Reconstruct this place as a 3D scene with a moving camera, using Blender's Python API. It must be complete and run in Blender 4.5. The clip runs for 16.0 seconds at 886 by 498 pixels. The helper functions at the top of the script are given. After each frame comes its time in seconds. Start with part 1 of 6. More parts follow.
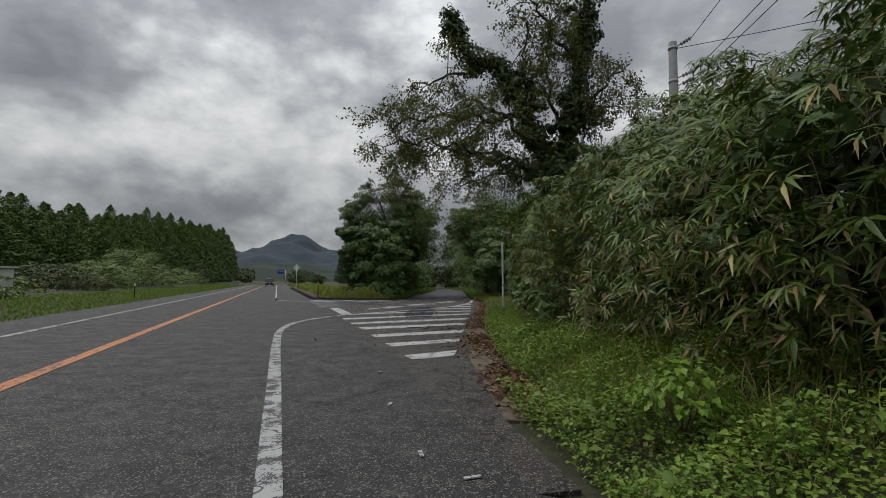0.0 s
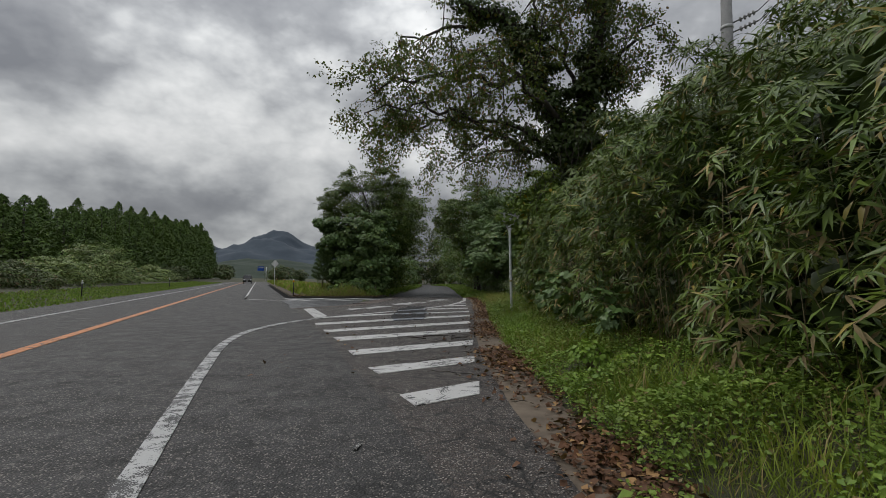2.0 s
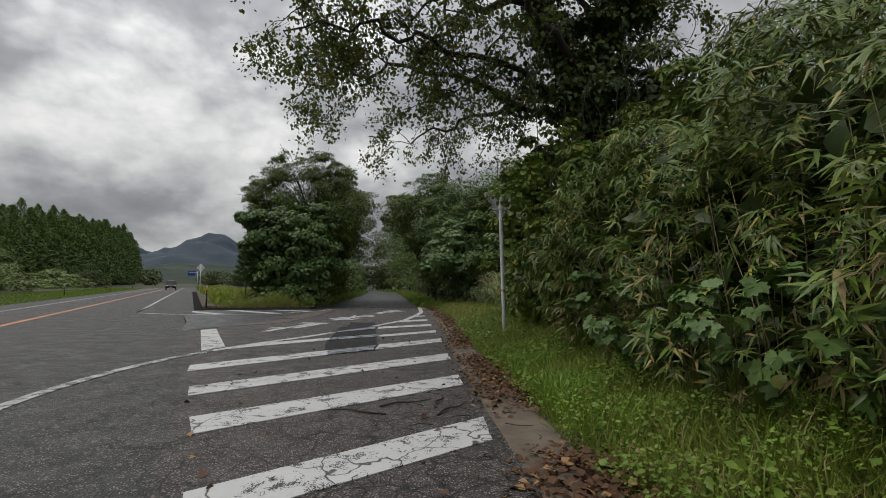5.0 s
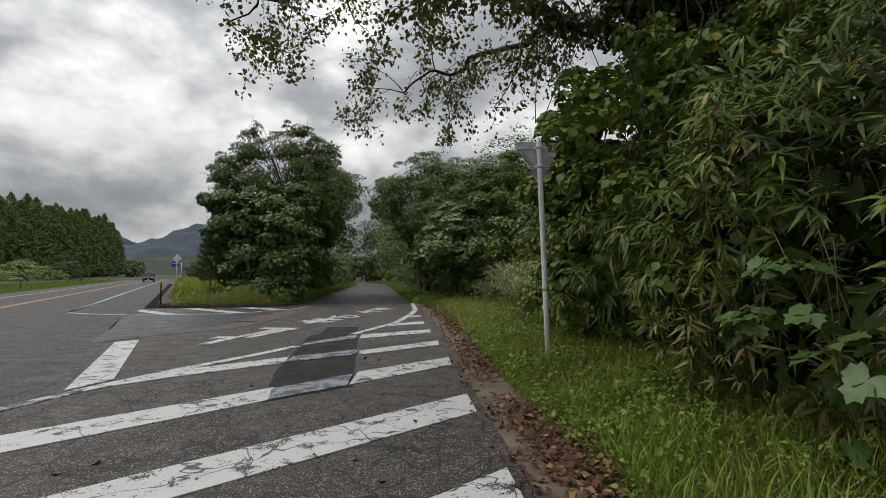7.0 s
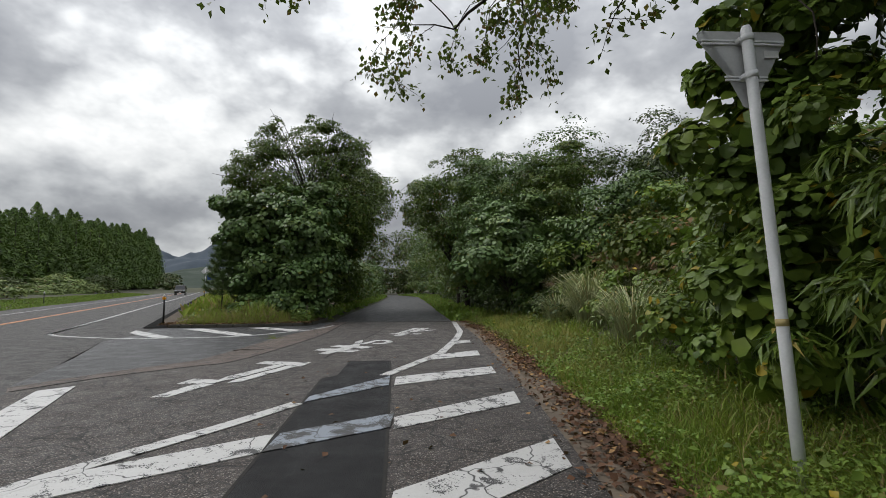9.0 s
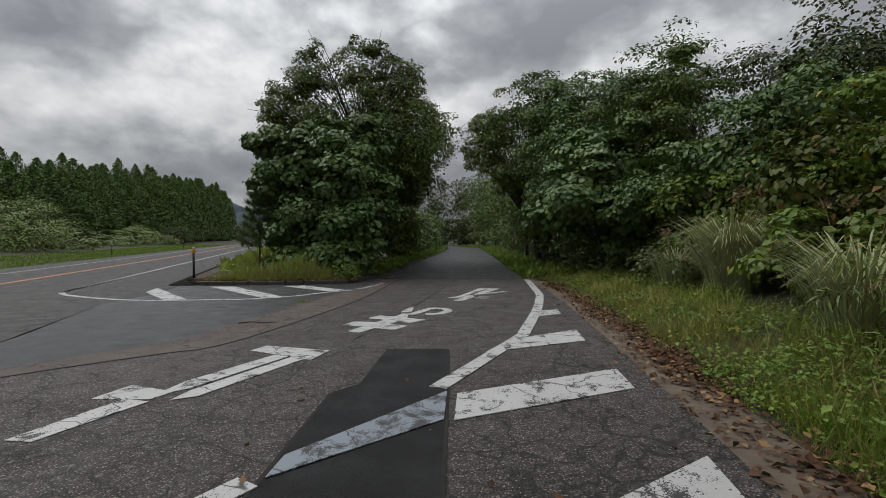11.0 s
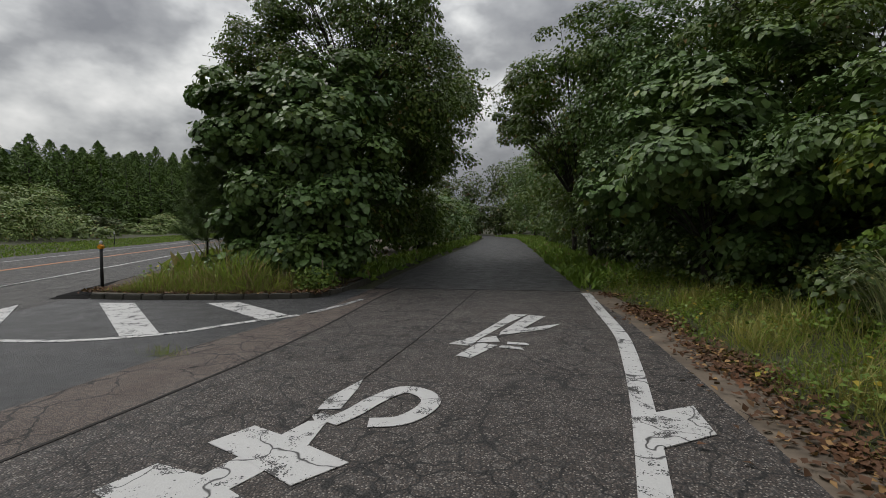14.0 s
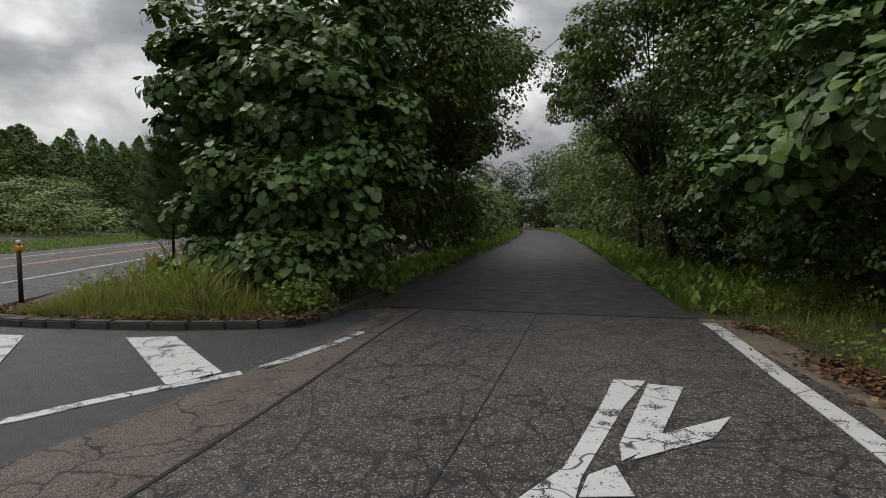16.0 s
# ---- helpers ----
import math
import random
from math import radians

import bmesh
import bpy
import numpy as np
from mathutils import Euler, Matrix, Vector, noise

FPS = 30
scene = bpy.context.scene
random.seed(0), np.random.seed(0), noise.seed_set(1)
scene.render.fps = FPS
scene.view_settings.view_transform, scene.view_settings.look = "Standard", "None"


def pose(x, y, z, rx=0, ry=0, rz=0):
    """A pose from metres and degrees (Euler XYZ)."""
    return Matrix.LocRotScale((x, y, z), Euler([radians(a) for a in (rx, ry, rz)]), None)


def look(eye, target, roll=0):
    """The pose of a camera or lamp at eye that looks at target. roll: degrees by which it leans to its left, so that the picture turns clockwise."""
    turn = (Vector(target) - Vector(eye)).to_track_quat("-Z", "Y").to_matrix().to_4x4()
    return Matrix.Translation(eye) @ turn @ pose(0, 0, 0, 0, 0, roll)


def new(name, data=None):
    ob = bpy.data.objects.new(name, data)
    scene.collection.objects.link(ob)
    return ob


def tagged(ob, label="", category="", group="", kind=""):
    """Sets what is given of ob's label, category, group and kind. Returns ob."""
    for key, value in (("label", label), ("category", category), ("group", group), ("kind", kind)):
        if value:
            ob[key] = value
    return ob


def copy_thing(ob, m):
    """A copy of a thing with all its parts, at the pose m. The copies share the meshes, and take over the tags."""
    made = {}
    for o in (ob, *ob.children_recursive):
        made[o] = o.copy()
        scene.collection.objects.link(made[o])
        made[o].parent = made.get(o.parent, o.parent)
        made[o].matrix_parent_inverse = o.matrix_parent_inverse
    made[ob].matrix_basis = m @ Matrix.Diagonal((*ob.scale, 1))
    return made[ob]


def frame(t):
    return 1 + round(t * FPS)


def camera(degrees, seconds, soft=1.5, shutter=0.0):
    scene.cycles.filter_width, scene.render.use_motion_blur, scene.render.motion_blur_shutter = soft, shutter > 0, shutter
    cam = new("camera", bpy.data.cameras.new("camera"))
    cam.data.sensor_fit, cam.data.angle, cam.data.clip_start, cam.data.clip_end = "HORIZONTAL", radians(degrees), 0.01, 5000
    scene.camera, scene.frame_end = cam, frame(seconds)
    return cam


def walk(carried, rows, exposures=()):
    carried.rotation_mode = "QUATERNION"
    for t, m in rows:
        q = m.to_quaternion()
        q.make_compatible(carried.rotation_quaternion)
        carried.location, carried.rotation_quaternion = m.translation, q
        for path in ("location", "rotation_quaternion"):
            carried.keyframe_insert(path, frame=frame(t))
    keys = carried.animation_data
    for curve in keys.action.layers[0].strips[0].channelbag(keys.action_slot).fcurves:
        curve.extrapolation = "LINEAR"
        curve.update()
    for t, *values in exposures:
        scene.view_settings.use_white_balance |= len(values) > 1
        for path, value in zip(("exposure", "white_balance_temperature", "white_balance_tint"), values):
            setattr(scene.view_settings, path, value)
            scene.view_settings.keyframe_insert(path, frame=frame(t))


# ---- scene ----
cam = camera(85.0, 16.0, 0.6)
PATH = [
    (0, (2.178, -0.478, 1.278), (1.966, 1.506, 1.416), 0.6),
    (0.5, (1.962, 0.335, 1.254), (1.772, 2.32, 1.403), 0.6),
    (1, (1.798, 1.134, 1.241), (1.612, 3.12, 1.387), 0.6),
    (1.5, (1.587, 1.942, 1.265), (1.424, 3.931, 1.397), 0.5),
    (2, (1.462, 2.712, 1.245), (1.317, 4.703, 1.369), 0.4),
    (2.5, (1.305, 3.578, 1.264), (1.181, 5.57, 1.39), 0.4),
    (3, (1.183, 4.407, 1.265), (1.078, 6.4, 1.392), 0.4),
    (3.5, (1.08, 5.266, 1.264), (1.016, 7.26, 1.409), 0.3),
    (6, (0.664, 9.516, 1.389), (0.795, 11.507, 1.527), 0.2),
    (6.5, (0.692, 10.492, 1.391), (0.826, 12.484, 1.508), 0.2),
    (7, (0.597, 11.387, 1.411), (0.717, 13.381, 1.517), 0.1),
    (7.5, (0.537, 12.293, 1.406), (0.625, 14.288, 1.505), 0.0),
    (8, (0.393, 13.207, 1.428), (0.47, 15.203, 1.541), 0.0),
    (8.5, (0.355, 14.092, 1.421), (0.412, 16.087, 1.55), -0.1),
    (9, (0.163, 14.953, 1.455), (0.157, 16.947, 1.61), -0.1),
    (9.5, (0.046, 15.808, 1.432), (-0.036, 17.802, 1.559), -0.2),
    (10, (-0.181, 16.658, 1.413), (-0.324, 18.652, 1.46), -0.2),
    (12.5, (-0.18, 21.286, 1.479), (-0.526, 23.255, 1.406), -0.3),
    (13, (-0.16, 22.185, 1.48), (-0.49, 24.156, 1.401), -0.3),
    (13.5, (-0.243, 23.082, 1.482), (-0.585, 25.05, 1.389), -0.2),
    (14, (-0.369, 23.966, 1.488), (-0.779, 25.921, 1.395), -0.1),
    (14.5, (-0.622, 24.836, 1.495), (-1.096, 26.776, 1.384), -0.1),
    (15, (-0.798, 25.681, 1.491), (-1.342, 27.602, 1.364), -0.2),
    (15.5, (-1.104, 26.579, 1.484), (-1.668, 28.493, 1.345), -0.1),
    (16, (-1.204, 27.444, 1.493), (-1.762, 29.361, 1.372), -0.2),
]
walk(cam, [(t, look(eye, target, roll)) for t, eye, target, roll in PATH],
     [(0, -0.22, 6500, 10), (3.5, -0.06, 6570, 10), (6, 0.10, 6650, 10), (7, 0.24, 6650, 10), (8, 0.38, 6600, 10), (9, 0.38, 6530, 10), (10, 0.18, 6500, 10), (12.5, -0.08, 6580, 10), (14, 0.02, 6640, 10), (16, 0.2, 6660, 10)])

# ---- world and light ----
world = bpy.data.worlds.new("overcast_sky")
scene.world = world
world.use_nodes = True
wn, wl = world.node_tree.nodes, world.node_tree.links
wn.clear()


def wmath(op, a, b=0.0, c=0.0):
    n = wn.new("ShaderNodeMath")
    n.operation = op
    for i, v in enumerate((a, b, c)):
        if isinstance(v, (int, float)):
            n.inputs[i].default_value = v
        else:
            wl.new(v, n.inputs[i])
    return n.outputs[0]


def wramp(fac, stops):
    n = wn.new("ShaderNodeValToRGB")
    e = n.color_ramp.elements
    while len(e) < len(stops):
        e.new(0.5)
    for i, (p, c) in enumerate(stops):
        e[i].position, e[i].color = p, (*c, 1)
    wl.new(fac, n.inputs[0])
    return n.outputs[0]


w_coord = wn.new("ShaderNodeTexCoord").outputs["Generated"]
w_sep = wn.new("ShaderNodeSeparateXYZ")
wl.new(w_coord, w_sep.inputs[0])
w_height = wmath("MAXIMUM", w_sep.outputs[2], 0.0)
# the cloud deck as a sheet overhead: directions meet it further off towards the horizon
w_far = wmath("ADD", w_height, 0.42)
w_comb = wn.new("ShaderNodeCombineXYZ")
wl.new(wmath("DIVIDE", w_sep.outputs[0], w_far), w_comb.inputs[0])
wl.new(wmath("DIVIDE", w_sep.outputs[1], w_far), w_comb.inputs[1])
wl.new(wmath("MULTIPLY", w_sep.outputs[2], 1.2), w_comb.inputs[2])


w_puff = wn.new("ShaderNodeCombineXYZ")
wl.new(w_sep.outputs[0], w_puff.inputs[0])
wl.new(w_sep.outputs[1], w_puff.inputs[1])
wl.new(wmath("MULTIPLY", w_sep.outputs[2], 1.6), w_puff.inputs[2])


def wnoise(source, scale, detail, rough, shift=(0, 0, 0)):
    m = wn.new("ShaderNodeMapping")
    m.inputs["Location"].default_value = shift
    wl.new(source.outputs[0], m.inputs["Vector"])
    n = wn.new("ShaderNodeTexNoise")
    n.inputs["Scale"].default_value, n.inputs["Detail"].default_value = scale, detail
    n.inputs["Roughness"].default_value = rough
    wl.new(m.outputs[0], n.inputs["Vector"])
    return n.outputs["Fac"]


# broad masses, rounded billows with crisp rims, and a brighter side towards the hidden sun
w_broad = wnoise(w_comb, 0.85, 2.0, 0.5, (3.1, 1.7, 0.0))
w_lump = wnoise(w_puff, 3.4, 6.0, 0.5, (7.9, 5.2, 0.0))
w_billow = wmath("ABSOLUTE", wmath("SUBTRACT", wnoise(w_puff, 7.0, 4.0, 0.55, (1.4, 0.3, 0.6)), 0.5))
w_fine = wnoise(w_puff, 15.0, 5.0, 0.5)
w_sunny = wn.new("ShaderNodeVectorMath")
w_sunny.operation = "DOT_PRODUCT"
wl.new(w_coord, w_sunny.inputs[0])
w_sunny.inputs[1].default_value = (-0.68, 0.66, 0.30)
w_mass = wmath("MULTIPLY_ADD", w_broad, 0.40, wmath("MULTIPLY", w_lump, 0.66))
w_mass = wmath("MULTIPLY_ADD", w_billow, 0.26, w_mass)
w_mass = wmath("MULTIPLY_ADD", w_fine, 0.06, w_mass)
w_mass = wmath("MULTIPLY_ADD", wmath("MAXIMUM", w_sunny.outputs["Value"], 0.0), 0.075, w_mass)
w_cloud = wramp(w_mass, [(0.52, (0.205, 0.215, 0.235)), (0.60, (0.30, 0.312, 0.330)), (0.65, (0.44, 0.455, 0.47)), (0.71, (0.64, 0.655, 0.66)), (0.80, (0.92, 0.925, 0.92))])
w_sky = wn.new("ShaderNodeTexSky")
w_sky.sky_type, w_sky.sun_disc = "NISHITA", False
w_sky.sun_elevation, w_sky.sun_rotation = radians(52), radians(-78)
w_bg_sky = wn.new("ShaderNodeBackground")
w_bg_sky.inputs[1].default_value = 0.05
wl.new(w_sky.outputs[0], w_bg_sky.inputs[0])
w_bg = wn.new("ShaderNodeBackground")
wl.new(w_cloud, w_bg.inputs[0])
wl.new(wmath("MULTIPLY_ADD", wmath("POWER", w_height, 2.0), 3.5, 0.85), w_bg.inputs[1])
w_mix = wn.new("ShaderNodeMixShader")
w_mix.inputs[0].default_value = 0.95
wl.new(w_bg_sky.outputs[0], w_mix.inputs[1])
wl.new(w_bg.outputs[0], w_mix.inputs[2])
w_out = wn.new("ShaderNodeOutputWorld")
wl.new(w_mix.outputs[0], w_out.inputs[0])

sun_data = bpy.data.lights.new("sun", "SUN")
sun_data.energy, sun_data.angle, sun_data.color = 1.1, radians(30), (1.0, 0.97, 0.93)
sun = new("sun", sun_data)
sun.rotation_euler = (radians(38), 0, radians(258))


# ---- materials ----
class Mat:
    """A small node builder round one Principled material."""

    def __init__(self, name, rough=0.8):
        self.m = bpy.data.materials.new(name)
        self.m.use_nodes = True
        self.n, self.l = self.m.node_tree.nodes, self.m.node_tree.links
        self.p = self.n["Principled BSDF"]
        self.p.inputs["Roughness"].default_value = rough
        self.pos = self.n.new("ShaderNodeNewGeometry").outputs["Position"]

    def put(self, v, socket):
        if isinstance(v, (int, float)):
            socket.default_value = v
        elif isinstance(v, tuple):
            socket.default_value = (*v, 1.0) if len(v) == 3 else v
        else:
            self.l.new(v, socket)

    def noise(self, scale, detail=4.0, rough=0.55, vector=None, distortion=0.0):
        n = self.n.new("ShaderNodeTexNoise")
        n.inputs["Scale"].default_value, n.inputs["Detail"].default_value = scale, detail
        n.inputs["Roughness"].default_value, n.inputs["Distortion"].default_value = rough, distortion
        self.l.new(vector or self.pos, n.inputs["Vector"])
        return n.outputs["Fac"]

    def cells(self, scale, feature="F1", vector=None):
        n = self.n.new("ShaderNodeTexVoronoi")
        n.feature = feature
        n.inputs["Scale"].default_value = scale
        self.l.new(vector or self.pos, n.inputs["Vector"])
        return n

    def ramp(self, fac, *stops):
        n = self.n.new("ShaderNodeValToRGB")
        e = n.color_ramp.elements
        while len(e) < len(stops):
            e.new(0.5)
        for i, (p, c) in enumerate(stops):
            e[i].position = p
            e[i].color = (c, c, c, 1) if isinstance(c, (int, float)) else (*c, 1)
        self.l.new(fac, n.inputs[0])
        return n.outputs[0]

    def mix(self, fac, a, b, mode="MIX"):
        n = self.n.new("ShaderNodeMix")
        n.data_type, n.blend_type = "RGBA", mode
        self.put(fac, n.inputs[0])
        self.put(a, n.inputs[6])
        self.put(b, n.inputs[7])
        return n.outputs[2]

    def math(self, op, a, b=0.0):
        n = self.n.new("ShaderNodeMath")
        n.operation = op
        self.put(a, n.inputs[0])
        self.put(b, n.inputs[1])
        return n.outputs[0]

    def bump(self, height, strength=0.4, distance=0.01):
        n = self.n.new("ShaderNodeBump")
        n.inputs["Strength"].default_value, n.inputs["Distance"].default_value = strength, distance
        self.l.new(height, n.inputs["Height"])
        self.l.new(n.outputs[0], self.p.inputs["Normal"])

    def colour(self, c):
        self.put(c, self.p.inputs["Base Color"])
        return self

    def rough(self, r):
        self.put(r, self.p.inputs["Roughness"])
        return self

    def island(self):
        return self.n["Geometry"].outputs["Random Per Island"]


def warped(k, scale, amount):
    """A position bent by noise, so that cracks and edges wander."""
    n = k.n.new("ShaderNodeTexNoise")
    n.inputs["Scale"].default_value = scale
    k.l.new(k.pos, n.inputs["Vector"])
    a = k.n.new("ShaderNodeVectorMath")
    a.operation = "MULTIPLY_ADD"
    k.l.new(n.outputs["Color"], a.inputs[0])
    a.inputs[1].default_value = (amount,) * 3
    k.l.new(k.pos, a.inputs[2])
    return a.outputs[0]


def asphalt(name, base, grit, crack, stone=90.0, rough=0.72):
    k = Mat(name)
    big = k.noise(0.35, 5)
    mid = k.noise(2.6, 6)
    body = k.mix(big, tuple(c * 0.78 for c in base), tuple(c * 1.3 for c in base))
    body = k.mix(k.ramp(mid, (0.35, 0.0), (0.75, 0.5)), body, tuple(c * 0.62 for c in base))
    v = k.cells(stone)
    chips = k.math("MULTIPLY", k.ramp(v.outputs["Color"], (0.60, 0.0), (0.68, 1.0)), k.ramp(v.outputs["Distance"], (0.30, 1.0), (0.48, 0.0)))
    body = k.mix(k.math("MULTIPLY", chips, grit), body, (0.30, 0.272, 0.24))
    coarse = k.ramp(k.cells(stone * 0.42).outputs["Color"], (0.72, 0.0), (0.8, 1.0))
    body = k.mix(k.math("MULTIPLY", coarse, grit * 0.55), body, (0.215, 0.196, 0.178))
    body = k.mix(k.math("MULTIPLY", k.ramp(k.noise(26.0, 6, 0.7), (0.46, 0.0), (0.62, 1.0)), 0.22), body, tuple(c * 0.4 for c in base))
    pits = k.ramp(v.outputs["Distance"], (0.40, 0.0), (0.60, 1.0))
    body = k.mix(k.math("MULTIPLY", pits, 0.75), body, (0.012, 0.012, 0.013))
    if crack:
        wob = warped(k, 3.2, 0.3)
        e1 = k.cells(crack, "DISTANCE_TO_EDGE", wob).outputs["Distance"]
        wob2 = warped(k, 5.0, 0.25)
        e2 = k.cells(crack * 4.5, "DISTANCE_TO_EDGE", wob2).outputs["Distance"]
        gate = k.ramp(k.noise(0.6, 3), (0.40, 0.0), (0.47, 1.0))
        c1 = k.math("MULTIPLY", k.ramp(e1, (0.0, 1.0), (0.008 * crack, 0.95), (0.016 * crack, 0.0)), k.ramp(k.noise(0.9, 3), (0.34, 0.3), (0.5, 1.0)))
        c2 = k.math("MULTIPLY", k.ramp(e2, (0.0, 1.0), (0.030 * crack, 0.95), (0.058 * crack, 0.0)), gate)
        e3 = k.cells(crack * 11.0, "DISTANCE_TO_EDGE", warped(k, 7.0, 0.12)).outputs["Distance"]
        c3 = k.math("MULTIPLY", k.ramp(e3, (0.0, 1.0), (0.04 * crack, 0.7), (0.08 * crack, 0.0)), k.ramp(k.noise(0.45, 4), (0.50, 0.0), (0.58, 1.0)))
        both = k.math("MAXIMUM", k.math("MAXIMUM", c1, c2), c3)
        body = k.mix(k.math("MULTIPLY", both, 0.95), body, (0.007, 0.0065, 0.006))
    k.colour(body)
    k.rough(k.ramp(mid, (0.3, rough - 0.14), (0.7, rough + 0.1)))
    k.bump(k.math("SUBTRACT", v.outputs["Distance"], k.math("MULTIPLY", chips, 0.25)), 0.9, 0.009)
    return k.m


def paint(name, colour, wear):
    k = Mat(name, 0.6)
    chip = k.noise(4.2, 10, 0.70, None, 0.5)
    fine = k.cells(85.0).outputs["Distance"]
    worn = k.ramp(k.math("ADD", chip, k.math("MULTIPLY", fine, 0.18)), (wear, 0.0), (wear + 0.014, 1.0))
    crk = k.cells(1.1, "DISTANCE_TO_EDGE", warped(k, 3.0, 0.45)).outputs["Distance"]
    crack = k.ramp(crk, (0.0, 1.0), (0.006, 0.9), (0.010, 0.0))
    hole = k.cells(26.0)
    holes = k.math("MULTIPLY", k.ramp(hole.outputs["Color"], (0.66, 0.0), (0.70, 1.0)), k.ramp(hole.outputs["Distance"], (0.20, 1.0), (0.28, 0.0)))
    holes = k.math("MULTIPLY", holes, k.ramp(k.noise(1.3, 3), (0.42, 0.0), (0.55, 1.0)))
    lost = k.math("MAXIMUM", k.math("MAXIMUM", worn, crack), holes)
    tone = k.mix(k.noise(1.4, 5), tuple(c * 0.8 for c in colour), colour)
    tone = k.mix(k.math("MULTIPLY", k.noise(38, 3), 0.3), tone, (0.2, 0.19, 0.18))
    k.colour(k.mix(lost, tone, (0.045, 0.044, 0.043)))
    k.bump(k.math("SUBTRACT", fine, lost), 0.35, 0.004)
    return k.m


def leafy(name, dark, light, odd=None, odd_share=0.0, gloss=0.42, patch=0.5, thin=0.08):
    k = Mat(name, gloss)
    tone = k.mix(k.island(), dark, light)
    tone = k.mix(k.ramp(k.noise(patch, 3), (0.38, 0.0), (0.66, 1.0)), tone, tuple(0.55 * c for c in light), "MIX")
    hue = k.ramp(k.noise(patch * 2.3, 4, 0.6), (0.50, 0.0), (0.68, 1.0))
    tone = k.mix(k.math("MULTIPLY", hue, 0.35), tone, (light[0] * 1.35, light[1] * 1.08, light[2] * 0.8))
    if odd:
        tone = k.mix(k.ramp(k.island(), (1 - odd_share, 0.0), (1 - odd_share * 0.8, 1.0)), tone, odd)
    k.colour(tone)
    k.p.inputs["Specular IOR Level"].default_value = 0.27
    t = k.n.new("ShaderNodeBsdfTranslucent")
    k.l.new(k.mix(0.5, tone, (0.10, 0.16, 0.015)), t.inputs["Color"])
    mx = k.n.new("ShaderNodeMixShader")
    mx.inputs[0].default_value = thin
    k.l.new(k.p.outputs[0], mx.inputs[1])
    k.l.new(t.outputs[0], mx.inputs[2])
    k.l.new(mx.outputs[0], k.n["Material Output"].inputs[0])
    return k.m


def plain(name, a, b, scale, rough=0.8, metal=0.0, bump=0.3, depth=0.006):
    k = Mat(name, rough)
    n = k.noise(scale, 7, 0.6)
    f = k.noise(scale * 9, 4)
    k.colour(k.mix(k.math("MULTIPLY", f, 0.5), k.mix(k.ramp(n, (0.35, 0.0), (0.68, 1.0)), a, b), tuple(c * 0.55 for c in a)))
    k.p.inputs["Metallic"].default_value = metal
    k.bump(k.math("ADD", n, k.math("MULTIPLY", f, 0.4)), bump, depth)
    return k.m


M_road = asphalt("asphalt_main_road", (0.041, 0.038, 0.035), 0.9, 0.30, 62)
M_lane = asphalt("asphalt_shoulder", (0.047, 0.046, 0.044), 0.3, 0.16, 110)
M_old = asphalt("asphalt_old_cracked", (0.074, 0.058, 0.048), 1.0, 0.55, 62)
M_side = asphalt("asphalt_side_road", (0.041, 0.040, 0.039), 0.25, 0.12, 110, 0.62)
M_bay = asphalt("asphalt_bay_smooth", (0.068, 0.069, 0.072), 0.2, 0.0, 130, 0.46)
M_patch = asphalt("asphalt_patch", (0.007, 0.007, 0.0075), 0.02, 0.0, 130, 0.88)
M_red = asphalt("asphalt_brown_band", (0.170, 0.124, 0.099), 0.4, 0.4, 95)
M_white = paint("road_paint_white", (0.60, 0.595, 0.58), 0.665)
M_worn = paint("road_paint_white_worn", (0.50, 0.50, 0.49), 0.61)
M_ghost = paint("road_paint_faded_on_patch", (0.27, 0.31, 0.36), 0.60)
M_orange = paint("road_paint_orange", (0.62, 0.22, 0.055), 0.68)
M_soil = plain("soil_leaf_litter", (0.060, 0.042, 0.028), (0.115, 0.09, 0.06), 5.0, 0.95, 0, 0.7, 0.03)
M_gutter = plain("gutter_concrete", (0.185, 0.145, 0.105), (0.085, 0.064, 0.046), 3.0, 0.9)
M_concrete = plain("kerb_concrete", (0.085, 0.078, 0.062), (0.035, 0.034, 0.024), 4.0, 0.9)
M_turf = plain("turf", (0.040, 0.040, 0.020), (0.075, 0.078, 0.030), 6.0, 0.95, 0, 0.8, 0.05)
M_bark = plain("bark", (0.050, 0.040, 0.031), (0.022, 0.018, 0.014), 9.0, 0.95, 0, 0.9, 0.02)
M_twig = plain("twig_bark", (0.060, 0.047, 0.036), (0.030, 0.024, 0.019), 12.0, 0.95)
M_cane = plain("bamboo_cane", (0.20, 0.16, 0.075), (0.10, 0.085, 0.045), 8.0, 0.7)
M_zinc = plain("painted_steel_pole", (0.84, 0.85, 0.86), (0.72, 0.73, 0.74), 6.0, 0.42, 0.0, 0.1, 0.002)
M_signback = plain("sign_back_grey", (0.56, 0.565, 0.56), (0.48, 0.485, 0.48), 5.0, 0.5, 0.1, 0.1, 0.001)
M_tape = plain("yellowed_tape", (0.50, 0.40, 0.17), (0.4, 0.3, 0.12), 20.0, 0.6)
M_black = plain("black_rubber", (0.016, 0.016, 0.017), (0.028, 0.028, 0.028), 12.0, 0.6)
M_amber = plain("amber_reflector", (0.85, 0.36, 0.02), (0.75, 0.28, 0.015), 30.0, 0.25, 0, 0.1, 0.001)
M_whitepaint = plain("white_paint", (0.74, 0.74, 0.72), (0.6, 0.6, 0.58), 10.0, 0.5)
# near-black with little specular: the shade inside the drain, put into the colour
M_drain_shade = plain("drain_pit_shade", (0.006, 0.006, 0.006), (0.012, 0.011, 0.010), 5.0, 1.0)
